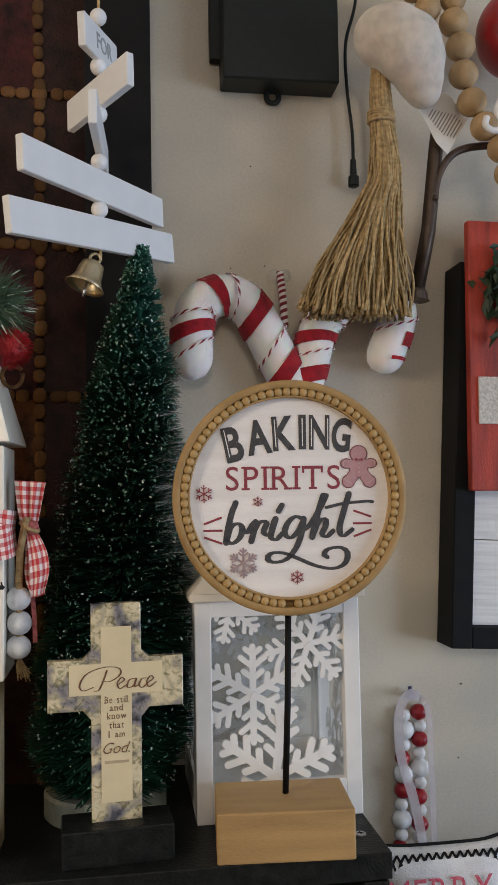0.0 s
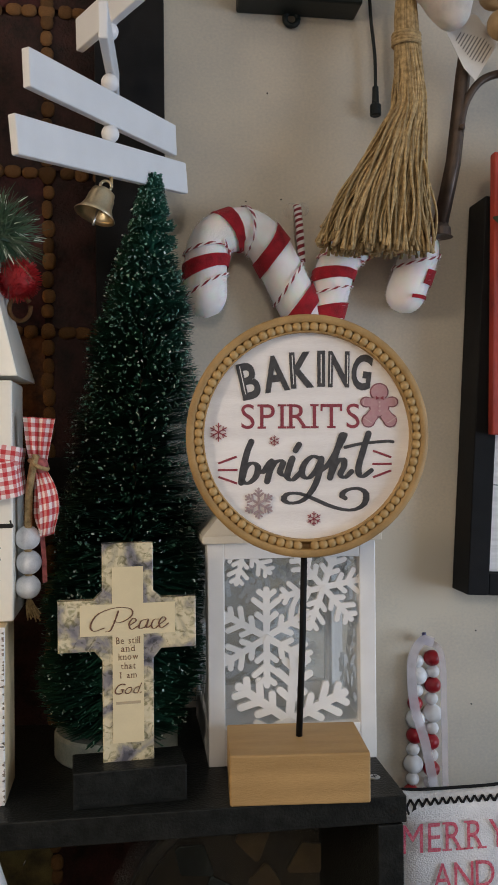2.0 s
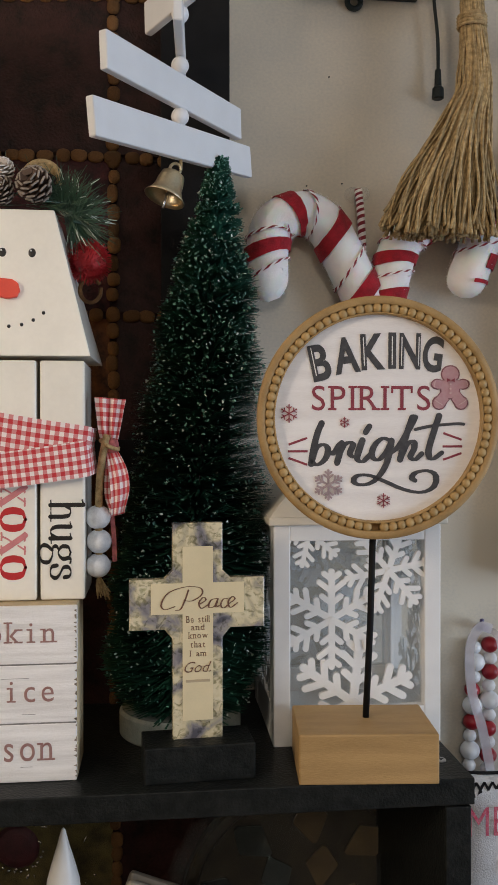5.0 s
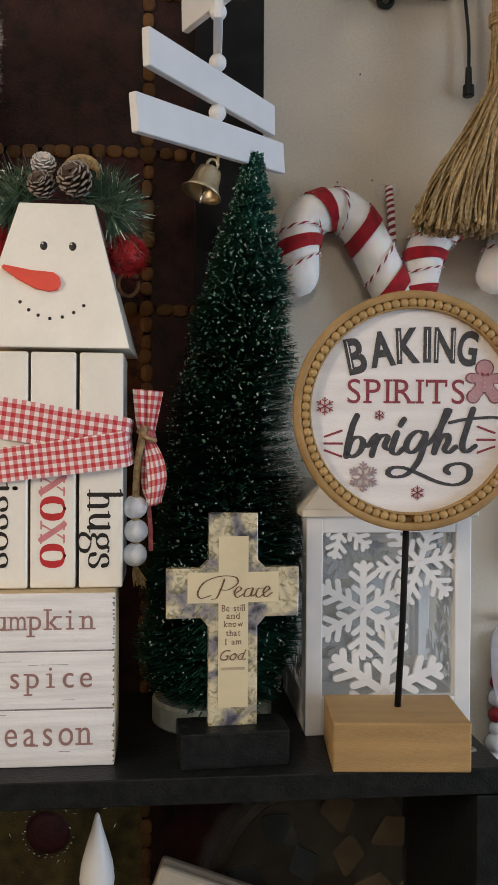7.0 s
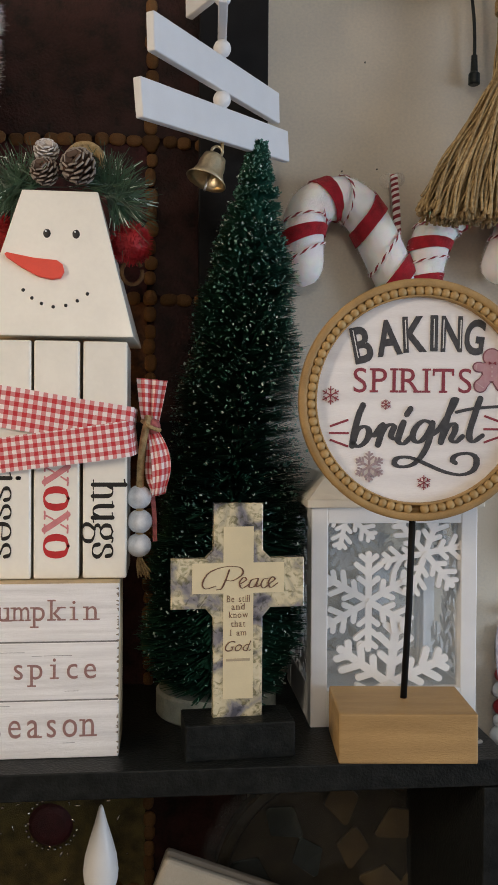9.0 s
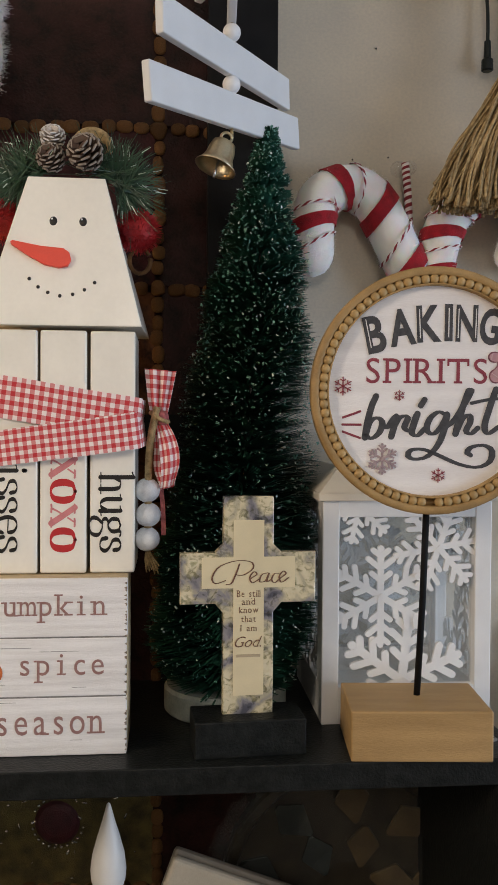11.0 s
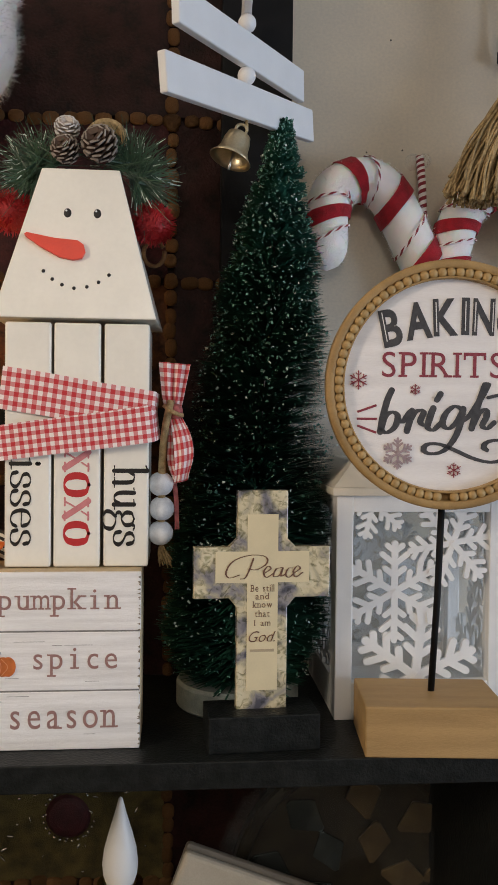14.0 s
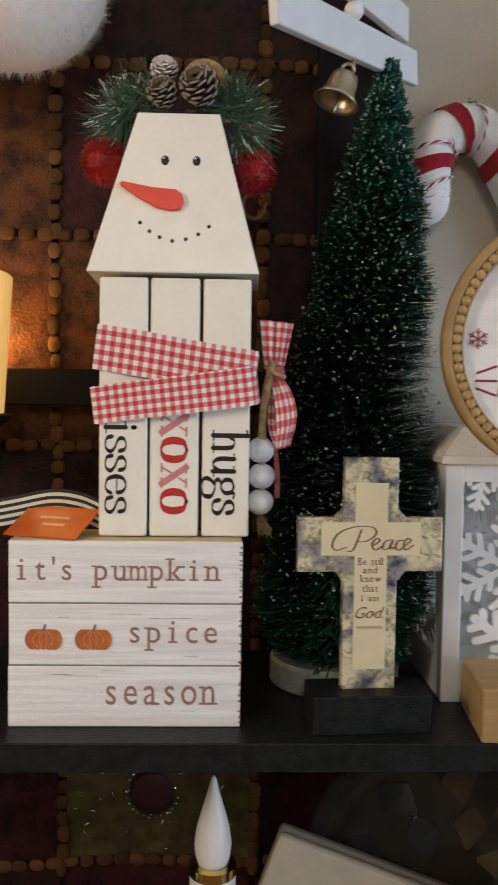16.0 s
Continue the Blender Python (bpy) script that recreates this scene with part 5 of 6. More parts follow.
def candy_cane(m, label, twine_at, path, red_at, width=0.0215, patches=()):
    o = thing("plush_candy_cane", m, label, "candy cane", "candy canes on the wall")
    line = spline(path, 80)

    def tip_r(u):
        e = min(1, 13 * min(u, 1 - u))
        return width * math.sqrt(max(0.003, 1 - (1 - e) ** 2))

    body = part("body", tube(line, tip_r, 24), FELT, o, "soft white plush")

    def wrap(u0, slant, wide, material, name, out, turn_from=0.0, turn_to=2 * math.pi):
        b = bmesh.new()
        uvl = b.loops.layers.uv.verify()
        rows = []
        for k in range(41):
            a = turn_from + (turn_to - turn_from) * k / 40
            pair = []
            for e in (-1, 1):
                u = u0 + slant * math.cos(a) + e * wide
                x = max(0, min(0.999, u)) * 79
                i = min(int(x), 77)
                p = line[i].lerp(line[i + 1], x - i)
                d = (line[i + 1] - line[i]).normalized()
                s2 = d.cross(Vector((0, -1, 0))).normalized()
                r = width + out
                pair.append(b.verts.new(p + r * (s2 * math.cos(a) + Vector((0, -1, 0)) * math.sin(a))))
            rows.append(pair)
        for i, (p, q) in enumerate(zip(rows, rows[1:])):
            f = b.faces.new((p[0], q[0], q[1], p[1]))
            f.smooth = True
            for lp, (u, v) in zip(f.loops, ((i, 0), (i + 1, 0), (i + 1, 1), (i, 1))):
                lp[uvl].uv = (u * 0.34 + v * 0.45, v)
        b.normal_update()
        bmesh.ops.solidify(b, geom=b.faces[:], thickness=0.0008)
        for f in b.faces:
            f.smooth = False
        part(name, b, material, body)
    rr = np.random.RandomState(5)
    spots = []
    for k in range(7000):
        i = 1 + int(rr.rand() * 77)
        d = (line[i + 1] - line[i]).normalized()
        s2 = d.cross(Vector((0, -1, 0))).normalized()
        a = rr.rand() * 2 * math.pi
        nr = s2 * math.cos(a) + Vector((0, -1, 0)) * math.sin(a)
        u = i / 79
        if min(abs(u - c) for c in red_at) > 0.045:
            spots.append((line[i] + d * rr.rand() * 0.002 + nr * tip_r(u) * 0.99, nr))
    fuzz("plush_fibre", body, FELT, spots, 0.0028, 1, 4)
    for u in red_at:
        wrap(u, 0.034, 0.027, REDF, "red_band", 0.0008)
    for u, wide, a0, a1 in patches:
        wrap(u, 0.020, wide, REDF, "felt_patch", 0.0008, a0, a1)
    for u in twine_at:
        wrap(u, 0.044, 0.0046, CANDYTW, "twisted_cord", 0.0014)
    return o


candy_cane(pose(0, 0.768, 0), "white plush candy cane with red felt bands hung on the wall", (0.10, 0.245, 0.478, 0.71, 0.90),
           [(0.065, 0, 1.553), (0.064, 0, 1.579), (0.0645, 0, 1.601), (0.070, 0, 1.6205), (0.084, 0, 1.6305), (0.102, 0, 1.632), (0.118, 0, 1.6215), (0.130, 0, 1.602), (0.141, 0, 1.580), (0.153, 0, 1.556), (0.167, 0, 1.530), (0.177, 0, 1.503)], (0.175, 0.395, 0.590, 0.80), 0.0192)
candy_cane(pose(0, 0.769, 0), "white plush candy cane whose crook hangs behind the tassel", (0.175, 0.235, 0.42, 0.575, 0.745, 0.90),
           [(0.244, 0, 1.560), (0.250, 0, 1.580), (0.259, 0, 1.603), (0.262, 0, 1.622), (0.245, 0, 1.636), (0.221, 0, 1.634), (0.201, 0, 1.622), (0.188, 0, 1.608), (0.181, 0, 1.593), (0.177, 0, 1.577), (0.171, 0, 1.556), (0.163, 0, 1.528), (0.154, 0, 1.499)], (0.32, 0.50, 0.665, 0.83), 0.0180, ((0.125, 0.022, -0.4, 1.15), (0.055, 0.007, 0.5, 1.5)))
hk = thing("wall_hook", pose(0.150, 0.787, 1.656), "clear plastic stick-on hook with a striped cord", "hook")
part("hook_plate", ball(0.0075, (-0.004, 0, 0)), GLASS, hk, "clear plastic")
part("hook_tip", ball(0.0065, (0.006, -0.002, 0.001)), GLASS, hk)
part("cord_loop", tube([(0.000, -0.008, 0.003), (0.002, -0.009, -0.02), (0.0035, -0.010, -0.05)], 0.0036, 10, n=20), CANDYTW, hk, "red and white twisted cord")
for o in hk.children:
    if o.name.startswith("cord_loop"):
        for lp in o.data.uv_layers.active.data:
            lp.uv = (lp.uv[0] * 9 + lp.uv[1], lp.uv[1])

# ---- battery box ----
bbx = thing("battery_box", pose(0.150, 0.790, 1.835), "black plastic battery box with a hanging eyelet", "battery box")
part("case", box((0.112, 0.032, 0.09), (0.002, -0.0165, 0.047), 0.0025, segs=3), PLASTIC, bbx)
part("lid", box((0.120, 0.010, 0.12), (-0.004, -0.005, 0.090), 0.0015), PLASTIC, bbx)
part("eyelet", tube([(-0.0025 + 0.0062 * math.cos(a), -0.004, -0.0015 + 0.0062 * math.sin(a)) for a in np.linspace(0, 2 * math.pi, 25)], 0.0026, 10), PLASTIC, bbx)
cab = thing("cable", pose(0.0, 0.778, 0), "thin black cable with a plug end", "cable")
part("wire", tube([(0.237, 0, 1.99), (0.231, 0, 1.93), (0.219, -0.004, 1.885), (0.220, -0.002, 1.84), (0.2245, 0, 1.80), (0.2250, 0, 1.768)], 0.0016, 8, n=40), PLASTIC, cab)
part("plug", lathe([(0, 0.027), (0.0028, 0.027), (0.0033, 0.012), (0.0052, 0.010), (0.0054, 0.001), (0.004, 0), (0, 0)], 16, (0.2248, 0, 1.744)), PLASTIC, cab)

# ---- tassel, beads and plush ornament ----
tas = thing("jute_tassel", pose(0.238, 0.728, 1.79), "long jute tassel bound with twine", "tassel")
rnd = np.random.RandomState(11)
# height below the binding, middle and half-width of the bundle
FALL = ((0.052, 0.000, 0.0070), (0.020, 0.000, 0.0100), (0.0, 0.001, 0.0105), (-0.030, 0.0030, 0.0125), (-0.058, 0.0030, 0.0140), (-0.084, -0.0055, 0.0205), (-0.111, -0.0125, 0.0310), (-0.138, -0.0190, 0.0410), (-0.163, -0.0245, 0.0500), (-0.186, -0.0280, 0.0560))
for k in range(290):
    a, r = rnd.rand() * 2 * math.pi, math.sqrt(rnd.rand())
    cx, cy = r * math.cos(a), r * math.sin(a)
    lean, wave, phase, pitch = rnd.normal() * 0.26, rnd.uniform(0.0012, 0.0042), rnd.rand() * 6.28, rnd.uniform(40, 95)
    stop = -0.172 - 0.016 * rnd.rand() + (0.014 * max(0.0, -cx - 0.4)) - 0.006 * (1 - abs(cx))
    line = []
    for step in range(30):
        h = 0.052 - 0.0082 * step
        (h0, m0, w0), (h1, m1, w1) = next((p, q) for p, q in zip(FALL, FALL[1:]) if h >= q[0] or q is FALL[-1])
        f_ = (h0 - h) / (h0 - h1)
        mid, half = m0 + (m1 - m0) * f_, w0 + (w1 - w0) * f_
        h = max(h, stop)
        free = max(0.0, -h / 0.17)
        swing = math.sin(phase + h * pitch)
        line.append((mid + half * max(-1.05, min(1.02, cx + lean * free * (1.2 - free))) + wave * free ** 0.5 * swing, (0.007 + 0.011 * free) * cy + 0.5 * wave * free * math.cos(phase + h * pitch), h))
        if h == stop:
            break
    part("strand", tube(line, lambda u: 0.00112 + 0.0004 * max(0.0, u - 0.92) / 0.08, 5, n=34), JUTE, tas)
b = bmesh.new()
for k in range(4):
    tube([(0.0118 * math.cos(a), 0.0105 * math.sin(a), -0.003 + 0.0028 * k) for a in np.linspace(0, 2 * math.pi, 25)], 0.0015, 6, bm=b)
part("binding", b, JUTE, tas, "jute twine binding")
gar = thing("wood_bead_garland", pose(0, 0.722, 0), "natural wooden bead garland", "garland")
for x, z, r in ((0.257, 1.935, 0.0125), (0.270, 1.912, 0.0120), (0.2835, 1.8945, 0.0125), (0.2925, 1.917, 0.0120), (0.309, 1.905, 0.0120), (0.3085, 1.8830, 0.0136), (0.3145, 1.8600, 0.0138), (0.3165, 1.8335, 0.0138), (0.3240, 1.8075, 0.0138), (0.3360, 1.7850, 0.0138), (0.352, 1.7650, 0.0138), (0.358, 1.741, 0.0136), (0.362, 1.715, 0.0136)):
    part("bead", ball(r, (x, 0, z), 0.95), NATBEAD, gar)
orn = bmesh.new()
for x, y, z, r in ((0.2380, 0, 1.861, 0.0275), (0.2480, -0.004, 1.858, 0.0305), (0.2580, -0.006, 1.850, 0.0318), (0.2660, -0.004, 1.840, 0.0280), (0.2715, 0.0, 1.826, 0.0225), (0.2755, 0.002, 1.815, 0.0170)):
    ball(r, (x, y, z), 1.0, 32, 20, bm=orn)
plush = part("plush_ornament", orn, CREAMPLUSH, None)
rm = plush.modifiers.new("blend", "REMESH")
rm.mode, rm.voxel_size, rm.use_smooth_shade = "VOXEL", 0.0022, True
sm = plush.modifiers.new("soft", "SMOOTH")
sm.iterations = 14
plush.location = (0, 0.716, 0)
tagged(plush, "soft cream plush ornament with a paper tag", "ornament")
tg = part("care_tag", prism([(0.000, 0.000), (0.0155, -0.031), (0.0265, -0.042), (0.0505, -0.004), (0.030, 0.020), (0.014, 0.018)], 0.0005), PAPER)
tg.matrix_world = pose(0.2765, 0.7330, 1.8035, -4, 0, 6)
tagged(tg, "white fabric care tag with small print", "tag")
for k in range(11):
    o = part("printed_bar", box((0.0250 - 0.0022 * abs(k - 3), 0.0003, 0.0009), (0, 0, 0)), GREYEDGE, tg)
    o.matrix_basis = pose(0.0385 - 0.0027 * k, -0.0003, -0.0170 + 0.0014 * k, 0, -57, 0)
redo = part("red_bauble", lathe([(0.0385 * math.sin(a), 0.042 * math.cos(a)) for a in np.linspace(0, math.pi, 28)], 64), mat("red_satin", (0.28, 0.005, 0.01), 0.36, 0.3, 60, 0.2, coat=0.15), None, smooth=True)
redo.location = (0.379, 0.738, 1.885)
tagged(redo, "shiny red satin bauble", "bauble")
wh = part("white_hook", tube([(0.350, 0.700, 1.808), (0.3415, 0.700, 1.800), (0.338, 0.700, 1.789), (0.345, 0.700, 1.776), (0.334, 0.700, 1.7715), (0.3265, 0.700, 1.776), (0.328, 0.700, 1.784)], 0.0030, 10, n=30), WHITEB, None)
tagged(wh, "white plastic ornament hook", "hook")
bh = thing("iron_bracket", pose(0, 0.745, 0), "bronze metal wall bracket with a curved arm", "bracket")
part("bar", tube([(0.301, 0, 1.800), (0.296, 0, 1.768), (0.285, -0.004, 1.69), (0.2755, 0.004, 1.637)], 0.0074, 4), BRONZE, bh)
part("rivet", ball(0.0028, (0.2905, -0.0115, 1.720)), BRONZE, bh)
part("foot", lathe([(0, 0.012), (0.008, 0.012), (0.0105, 0.008), (0.011, 0.001), (0.0125, 0), (0, 0)], 20, (0.275, 0.006, 1.626)), BRONZE, bh)
part("arm", tube([(0.2905, -0.004, 1.718), (0.297, -0.006, 1.745), (0.312, -0.008, 1.765), (0.340, -0.008, 1.773), (0.385, -0.008, 1.775)], 0.0036, 8, n=24), BRONZE, bh)

# ---- black frame with red board ----
fr = thing("picture_frame", pose(0.293, 0.788, 1.302, 0, 3.2, 0), "black wooden frame round white planks", "picture frame")
for size, at in (((0.020, 0.038, 0.364), (0.016, -0.019, 0.182)), ((0.020, 0.038, 0.364), (0.27, -0.019, 0.182)), ((0.234, 0.0375, 0.020), (0.143, -0.019, 0.010)), ((0.234, 0.0375, 0.020), (0.143, -0.019, 0.354))):
    part("frame_bar", box(size, at, 0.001), BLACKM, fr)
for k in range(4):
    part("plank", box((0.234, 0.006, 0.0795), (0.143, -0.026, 0.0605 + 0.0803 * k), 0.0006), WASHED, fr, "white painted plank")
rd = thing("red_board", pose(0.318, 0.742, 1.447, 0, 1.0, 0), "distressed red wooden board with white glitter letters and greenery", "sign")
part("panel", box((0.19, 0.010, 0.254), (0.095, 0.0, 0.127), 0.0012), REDS, rd)
part("letter_block", box((0.05, 0.002, 0.044), (0.0325, -0.006, 0.0840), 0.0006), mat("white_glitter", (0.6, 0.57, 0.52), 0.5, 0.3, 400, 0.6), rd, "white glitter letter")
rndl = np.random.RandomState(8)
LEAFG = mat("faux_leaf", (0.02, 0.045, 0.02), 0.5, 0.5, 80, 0.1)
b = bmesh.new()
for k in range(260):
    c = Vector((0.040 + rndl.normal() * 0.012, -0.008 - 0.014 * rndl.rand(), 0.192 + rndl.normal() * 0.018))
    m = Matrix.Translation(c) @ pose(0, 0, 0, *(rndl.rand(3) * 360))
    ln = rndl.uniform(0.006, 0.012)
    vv = [b.verts.new(m @ Vector(p)) for p in ((-ln, 0, 0), (0, ln * 0.42, 0.001), (ln, 0, 0), (0, -ln * 0.42, 0.001))]
    b.faces.new(vv)
tagged(part("greenery", b, LEAFG, rd, "dark green leaf cluster"), kind="stuff")

# ---- bead string in a ribbon, pillow ----
bs = thing("bead_string", pose(0.0025, 0.781, 0.003), "white and red wooden beads looped in a sheer ribbon", "garland")
for col, x, seq_, z in ((0, 0.2590, "wWwrWRwWwR", 1.2385), (1, 0.2735, "RwRwWwRwRw", 1.2420)):
    for i, ch in enumerate(seq_):
        r = {"w": 0.0062, "W": 0.0092, "r": 0.0072, "R": 0.0079}[ch]
        z -= r * 0.9
        part("bead", ball(r, (x - 0.0008 * i * (1 - col) - 0.0003 * i * col + (0.001 if i % 3 else 0), 0.0, z), 0.95), REDB if ch in "rR" else WHITEB, bs)
        z -= r * 0.9
SHEER = mat("sheer_ribbon", (0.75, 0.68, 0.70), 0.5, 0.1, 120, 0.1, alpha=0.38)
part("ribbon", strip([(0.271, -0.012, 1.252), (0.259, -0.013, 1.254), (0.2500, -0.012, 1.235), (0.2520, -0.012, 1.195), (0.262, -0.012, 1.16), (0.271, -0.012, 1.115)], 0.009, n=40), SHEER, bs, "sheer pale ribbon")
part("ribbon", strip([(0.266, 0.000, 1.252), (0.279, -0.0100, 1.24), (0.281, -0.011, 1.18), (0.282, -0.0100, 1.115)], 0.006, n=30), SHEER, bs, "sheer pale ribbon")
part("nail", lathe([(0, 0), (0.006, 0), (0.006, 0.004), (0.002, 0.006), (0.002, 0.01), (0, 0.01)], 14, (0.266, 0, 1.249)), mat("purple_tack", (0.05, 0.04, 0.12), 0.4), bs)
AIDA = mat("woven_cotton", (0.70, 0.72, 0.75), 0.9, 0.12, 60, 0.8, fine=900)
pil = thing("stitched_pillow", pose(0.232, 0.612, 1.097), "small white pillow cross-stitched with red words and a dark border", "pillow")
b = bmesh.new()
nx, nz = 30, 26
for side in (-1, 1):
    g = []
    for j in range(nz):
        row = []
        for i in range(nx):
            u, v = i / (nx - 1) * 2 - 1, j / (nz - 1) * 2 - 1
            h = 0.016 * (max(0, 1 - u ** 4) * max(0, 1 - v ** 4)) ** 0.5
            ear = 0.004 * abs(u) ** 6 * abs(v) ** 2
            row.append(b.verts.new((u * (0.051 + ear), side * h, 0.046 + v * (0.0445 + ear + 0.0015 * abs(u) ** 3))))
        g.append(row)
    for p, q in zip(g, g[1:]):
        for i in range(nx - 1):
            f = b.faces.new((p[i], p[i + 1], q[i + 1], q[i]))
            f.smooth = True
bmesh.ops.remove_doubles(b, verts=b.verts, dist=0.0002)
bmesh.ops.recalc_face_normals(b, faces=b.faces)
pb = part("cushion", b, AIDA, pil)
CROSSR = mat("red_cross_stitch", (0.40, 0.03, 0.07), 0.85, 0.4, 500, 0.5, second=(0.6, 0.2, 0.25))
slab_words("MERRY", -0.008, 0.063, 0.078, 0.0205, -0.0166, CROSSR, pil, mono=False)
slab_words("AND", -0.002, 0.035, 0.046, 0.0190, -0.0169, CROSSR, pil)
for k in range(17):
    u = -0.048 + 0.006 * k
    v = (u / 0.051)
    o = part("border_stitch", prism([(-0.0032, 0.0030), (-0.0008, -0.0008), (-0.0022, -0.0042), (-0.0010, -0.0048), (0, -0.0022), (0.0010, -0.0048), (0.0022, -0.0042), (0.0008, -0.0008), (0.0032, 0.0030), (0.0020, 0.0036), (0, 0.0008), (-0.0020, 0.0036)], 0.0005), BLACKM, pil)
    o.location = (u, -0.0112, 0.0840)
    o.scale = (1.15, 1, 1.35)
part("edging", tube([(-0.0505, 0, 0.0925), (-0.03, -0.001, 0.0912), (0, -0.001, 0.0908), (0.03, -0.001, 0.0912), (0.0505, 0, 0.0935), (0.0535, 0, 0.08)], 0.0012, 6, n=30), BLACKM, pil)
cab2 = thing("side_table", pose(0.34, 0.66, 0), "black painted side table beside the shelf", "table")
part("tabletop", box((0.30, 0.21, 0.02), (0, 0.02, 1.0865), 0.001), BLACK, cab2)
for sx in (-0.13, 0.13):
    for sy in (-0.07, 0.10):
        part("leg", box((0.03, 0.03, 1.076), (sx, sy, 0.538), 0.001), BLACK, cab2)

# ---- things on the lower shelf ----
LOW = 0.9705
cd = thing("flameless_candle", pose(-0.1035, 0.660, LOW), "white flameless taper candle with a gold band", "candle")
WAX = mat("white_wax", (0.80, 0.80, 0.78), 0.4, 0.04, 40, 0.03)
part("stem", lathe([(0, 0), (0.0165, 0), (0.0165, 0.098), (0.015, 0.100), (0, 0.100)], 32), WAX, cd)
part("band", lathe([(0.0140, 0.0995), (0.0168, 0.0995), (0.0168, 0.1065), (0.0125, 0.1075), (0.0120, 0.100)], 32), GOLD, cd, "shiny gold band")
part("flame", lathe([(0.0095, 0.104), (0.0125, 0.113), (0.0133, 0.121), (0.0120, 0.132), (0.0085, 0.145), (0.0045, 0.158), (0.0016, 0.169), (0, 0.171)], 32), WAX, cd, "white plastic flame", smooth=True)
cb_ = thing("cream_box", pose(0.001, 0.665, LOW), "cream glossy box lid leaning on the lower shelf", "box")
o = part("panel", box((0.150, 0.010, 0.110), (0.075, 0.0, -0.055), 0.004, segs=3), mat("cream_enamel", (0.46, 0.42, 0.34), 0.25, 0.15, 20, 0.03, coat=0.3), cb_)
o.matrix_basis = pose(-0.056, -0.006, 0.130, -6, 21, 0)
o = part("rim", box((0.148, 0.008, 0.108), (0.075, 0.009, -0.0545), 0.003), mat("grey_rim", (0.16, 0.14, 0.11), 0.4), cb_, "grey rim")
o.matrix_basis = pose(-0.055, -0.006, 0.134, -6, 21, 0)
mw = thing("mosaic_mirror", pose(0.096, 0.742, 1.018), "round wooden mirror with diamond insets wrapped in clear plastic", "mirror")
DARKW = mat("dark_bronze_wood", (0.020, 0.016, 0.010), 0.35, 0.4, 50, 0.2, second=(0.045, 0.035, 0.02))
o = part("disc", lathe([(0, 0.004), (0.098, 0.004), (0.100, 0.007), (0.108, 0.007), (0.110, 0.004), (0.110, -0.008), (0, -0.008)], 72), DARKW, mw, smooth=False)
o.matrix_basis = pose(0, 0.012, 0.0, 86, 0, 0)
INSET = mat("tan_inset", (0.11, 0.078, 0.036), 0.35, 0.4, 40, 0.05, second=(0.07, 0.05, 0.028))
INSETM = mat("mirror_inset", (0.16, 0.20, 0.20), 0.15, 0.1, 40, 0.0, metal=0.85)
for ring, (count, r, sz, turn_) in enumerate(((9, 0.078, 0.0195, 0.05), (6, 0.040, 0.0180, 0.35))):
    for k in range(count):
        a = 2 * math.pi * k / count + turn_
        grey = math.sin(a) < -0.35
        d = part("inset", prism([(-sz * 0.80, sz * 0.10), (-sz * 0.74, sz * 0.24), (-sz * 0.12, sz * 1.02), (sz * 0.12, sz * 1.02), (sz * 0.74, sz * 0.24), (sz * 0.80, sz * 0.10), (sz * 0.10, -sz * 1.05), (-sz * 0.10, -sz * 1.05)], 0.003, 0.0003), INSETM if grey else INSET, mw)
        d.matrix_basis = pose(r * math.sin(a), 0.005, r * math.cos(a), 4, math.degrees(a) + (18 if k % 2 else -14), 0)
FILM = mat("clear_plastic_film", (0.8, 0.85, 0.85), 0.12, 0, 50, 1.0, alpha=0.03, fine=160)
b = bmesh.new()
rp = np.random.RandomState(2)
g = [[b.verts.new((r * math.cos(a), -0.008 + 0.006 * rp.rand() + 0.02 * (r / 0.12) ** 4, r * math.sin(a))) for a in np.linspace(0, 2 * math.pi, 60)] for r in (0.03, 0.06, 0.085, 0.10, 0.112, 0.122)]
for p, q in zip(g, g[1:]):
    for i in range(59):
        b.faces.new((p[i], p[i + 1], q[i + 1], q[i])).smooth = True
wrap_ob = part("plastic_wrap", b, FILM, mw, "crinkled clear plastic wrap")
CRUMPLE = mat("crumpled_plastic", (0.8, 0.85, 0.85), 0.08, 0, 50, 0.0, alpha=0.05)
b = bmesh.new()
g = [[b.verts.new(((r + 0.004 * rp.rand()) * math.cos(a), -0.006 + 0.016 * rp.rand(), (r + 0.004 * rp.rand()) * math.sin(a))) for a in np.linspace(0, 2 * math.pi, 120)] for r in (0.104, 0.112, 0.119, 0.126)]
for p, q in zip(g, g[1:]):
    for i in range(119):
        b.faces.new((p[i], p[i + 1], q[i + 1])), b.faces.new((p[i], q[i + 1], q[i]))
part("crumpled_edge", b, CRUMPLE, wrap_ob)
sv = part("silver_ornament", ball(0.022, squash=0.8), mat("silver_foil", (0.6, 0.6, 0.6), 0.25, 0.3, 80, 0.6, metal=0.8), None)
sv.location = (-0.238, 0.64, 1.012)
tagged(sv, "crumpled silver foil ornament", "ornament")

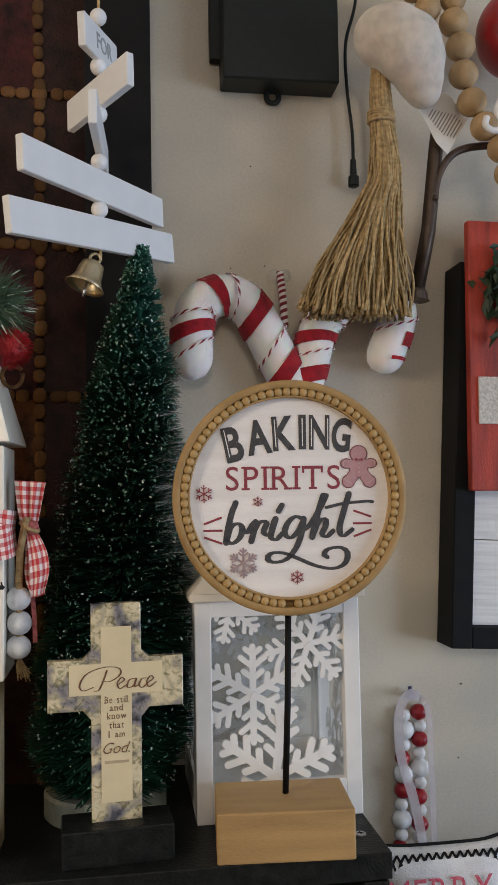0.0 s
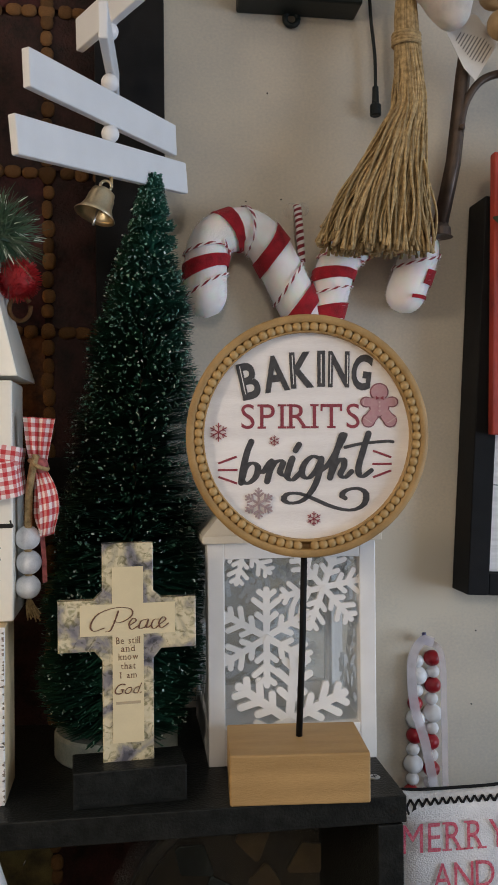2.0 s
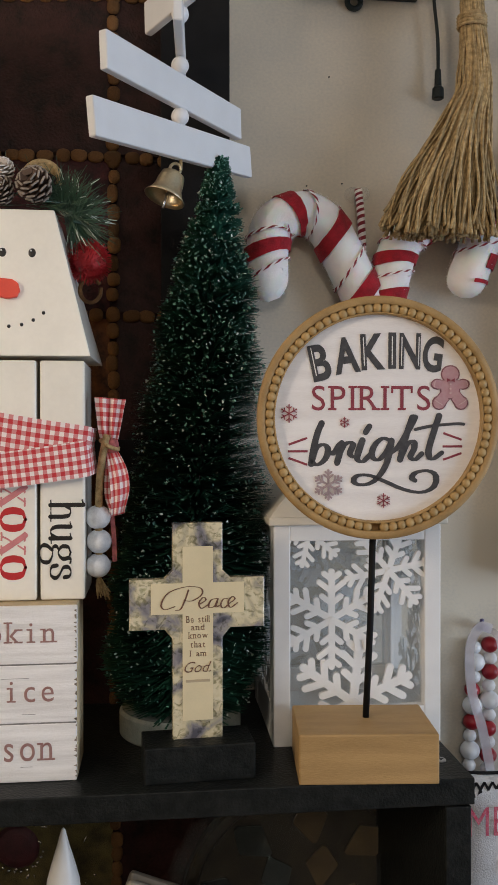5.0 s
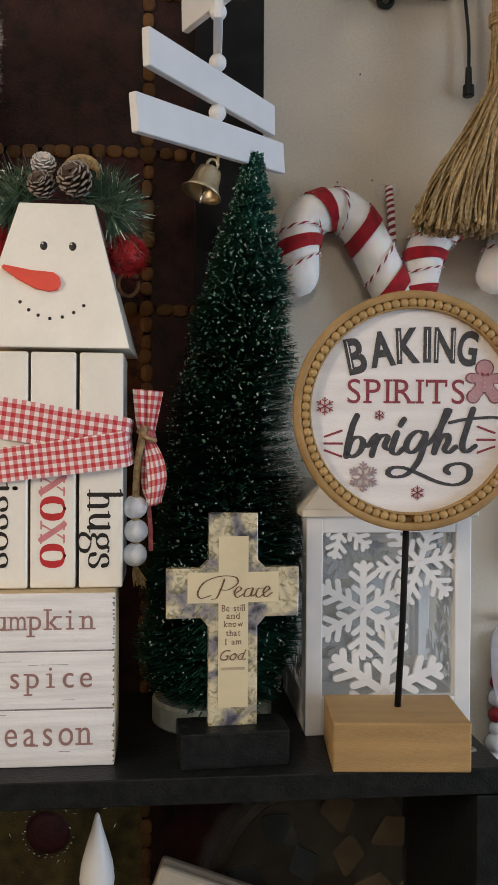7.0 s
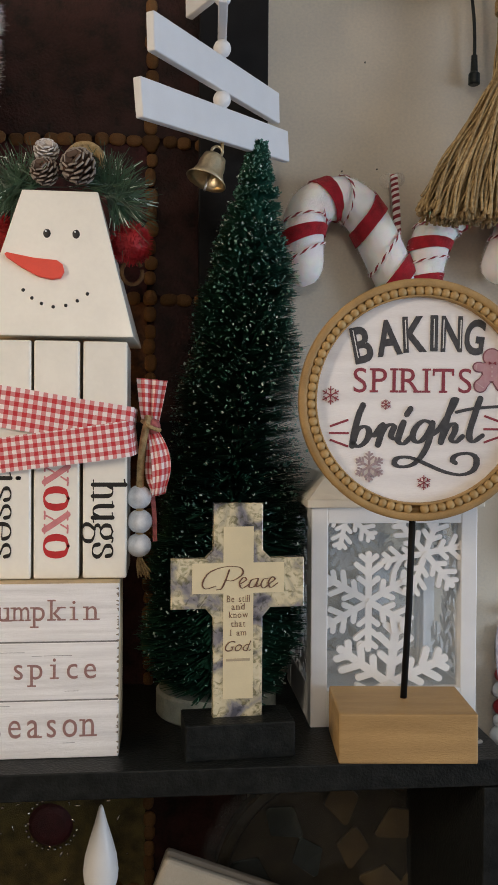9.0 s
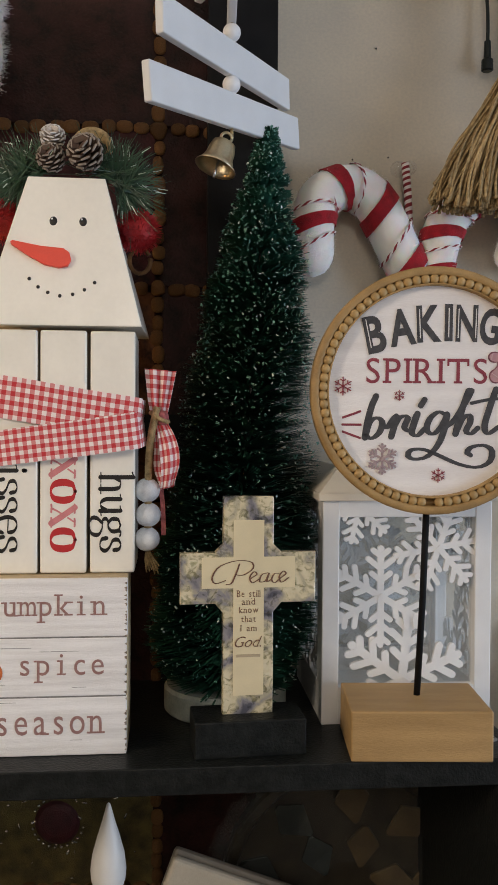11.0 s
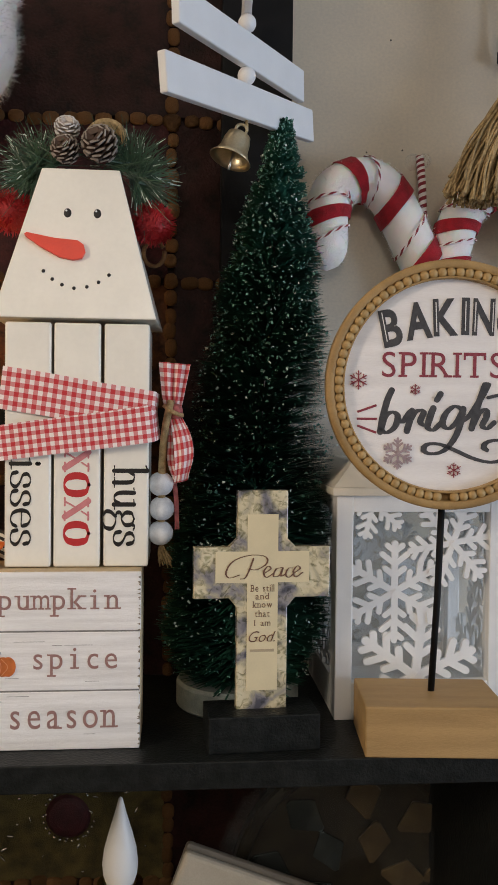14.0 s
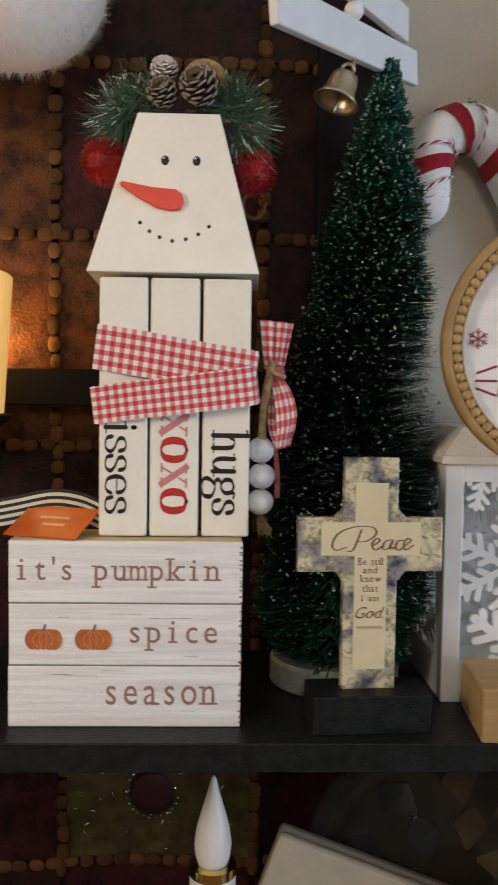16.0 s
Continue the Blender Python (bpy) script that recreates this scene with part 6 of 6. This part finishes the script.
# ---- things at the shelf's other end ----
fl = bmesh.new()
for x, y, z, r in ((0, 0, 0, 0.062), (-0.04, 0.0, 0.015, 0.060), (0.018, 0, 0.03, 0.045), (-0.09, 0, 0.0, 0.05)):
    ball(r, (x, y, z), 1.0, 32, 20, bm=fl)
ob = part("plush_stocking", fl, FELT, None)
rm = ob.modifiers.new("blend", "REMESH")
rm.mode, rm.voxel_size, rm.use_smooth_shade = "VOXEL", 0.004, True
ob.location = (-0.240, 0.640, 1.686)
tagged(ob, "fluffy white plush cuff hanging above the shelf", "plush")
rr = np.random.RandomState(9)
spots = []
LOBES = ((0, 0, 0, 0.062), (-0.04, 0.0, 0.015, 0.060), (0.018, 0, 0.03, 0.045), (-0.09, 0, 0.0, 0.05))
while len(spots) < 9000:
    x, y, z, r = LOBES[rr.randint(4)]
    d = Vector(rr.normal(size=3)).normalized()
    p = Vector((x, y, z)) + d * r * 0.985
    if all((p - Vector(q[:3])).length > q[3] * 0.97 for q in LOBES):
        spots.append((p, d))
fuzz("long_fibre", ob, FELT, spots, 0.007, 2, 4)
# a brightly lit yellow object, shaped as a lantern; foot and cap are added
yb = thing("yellow_glow_object", pose(-0.300, 0.665, SHELF), "yellow object built as a glowing lantern on an added black foot", "lantern")
part("foot", lathe([(0, 0), (0.040, 0), (0.040, 0.004), (0.012, 0.012), (0.010, 0.165), (0.050, 0.190), (0.050, 0.194), (0, 0.194)], 24), BLACKM, yb, "added black foot")
# emission added so that the yellow body looks brightly lit
GLOW = bpy.data.materials.new("yellow_with_added_glow")
GLOW.use_nodes = True
gb_ = GLOW.node_tree.nodes["Principled BSDF"]
gb_.inputs["Base Color"].default_value = (0.8, 0.55, 0.2, 1)
gb_.inputs["Emission Color"].default_value = (1.0, 0.60, 0.19, 1)
gb_.inputs["Emission Strength"].default_value = 0.5
part("shade", lathe([(0, 0.195), (0.046, 0.195), (0.052, 0.290), (0.050, 0.292), (0, 0.292)], 32), GLOW, yb, "yellow body with an added glow")
part("cap", lathe([(0, 0.292), (0.030, 0.293), (0.012, 0.306), (0, 0.308)], 24), BLACKM, yb, "added black cap")

# ---- pine branch hanging above ----
br = thing("pine_branch", pose(-0.098, 0.600, 1.862), "green artificial pine branch with frosted tips", "branch")
part("twig", tube([(0, 0, 0.12), (0.002, 0, 0.05), (0.004, 0, -0.03)], 0.0016, 8, n=12), BRONZE, br)
rnd = np.random.RandomState(31)
vs, fs = [], []
for k in range(420):
    base = Vector((0.002, 0, 0.05 - 0.08 * rnd.rand()))
    d = Vector((rnd.normal(), rnd.normal(), -0.9 + 0.5 * rnd.normal())).normalized()
    tip = base + d * rnd.uniform(0.018, 0.034)
    side = d.cross(Vector((0.2, 1, 0.3))).normalized() * 0.00045
    i = len(vs)
    vs += [base + side, base - side, tip + side * 0.4, tip - side * 0.4]
    fs.append((i, i + 1, i + 3, i + 2))
me = bpy.data.meshes.new("needle")
me.from_pydata([tuple(v) for v in vs], [], fs)
tagged(link("needle", me, PINE, br, "green pine needles"), kind="stuff")
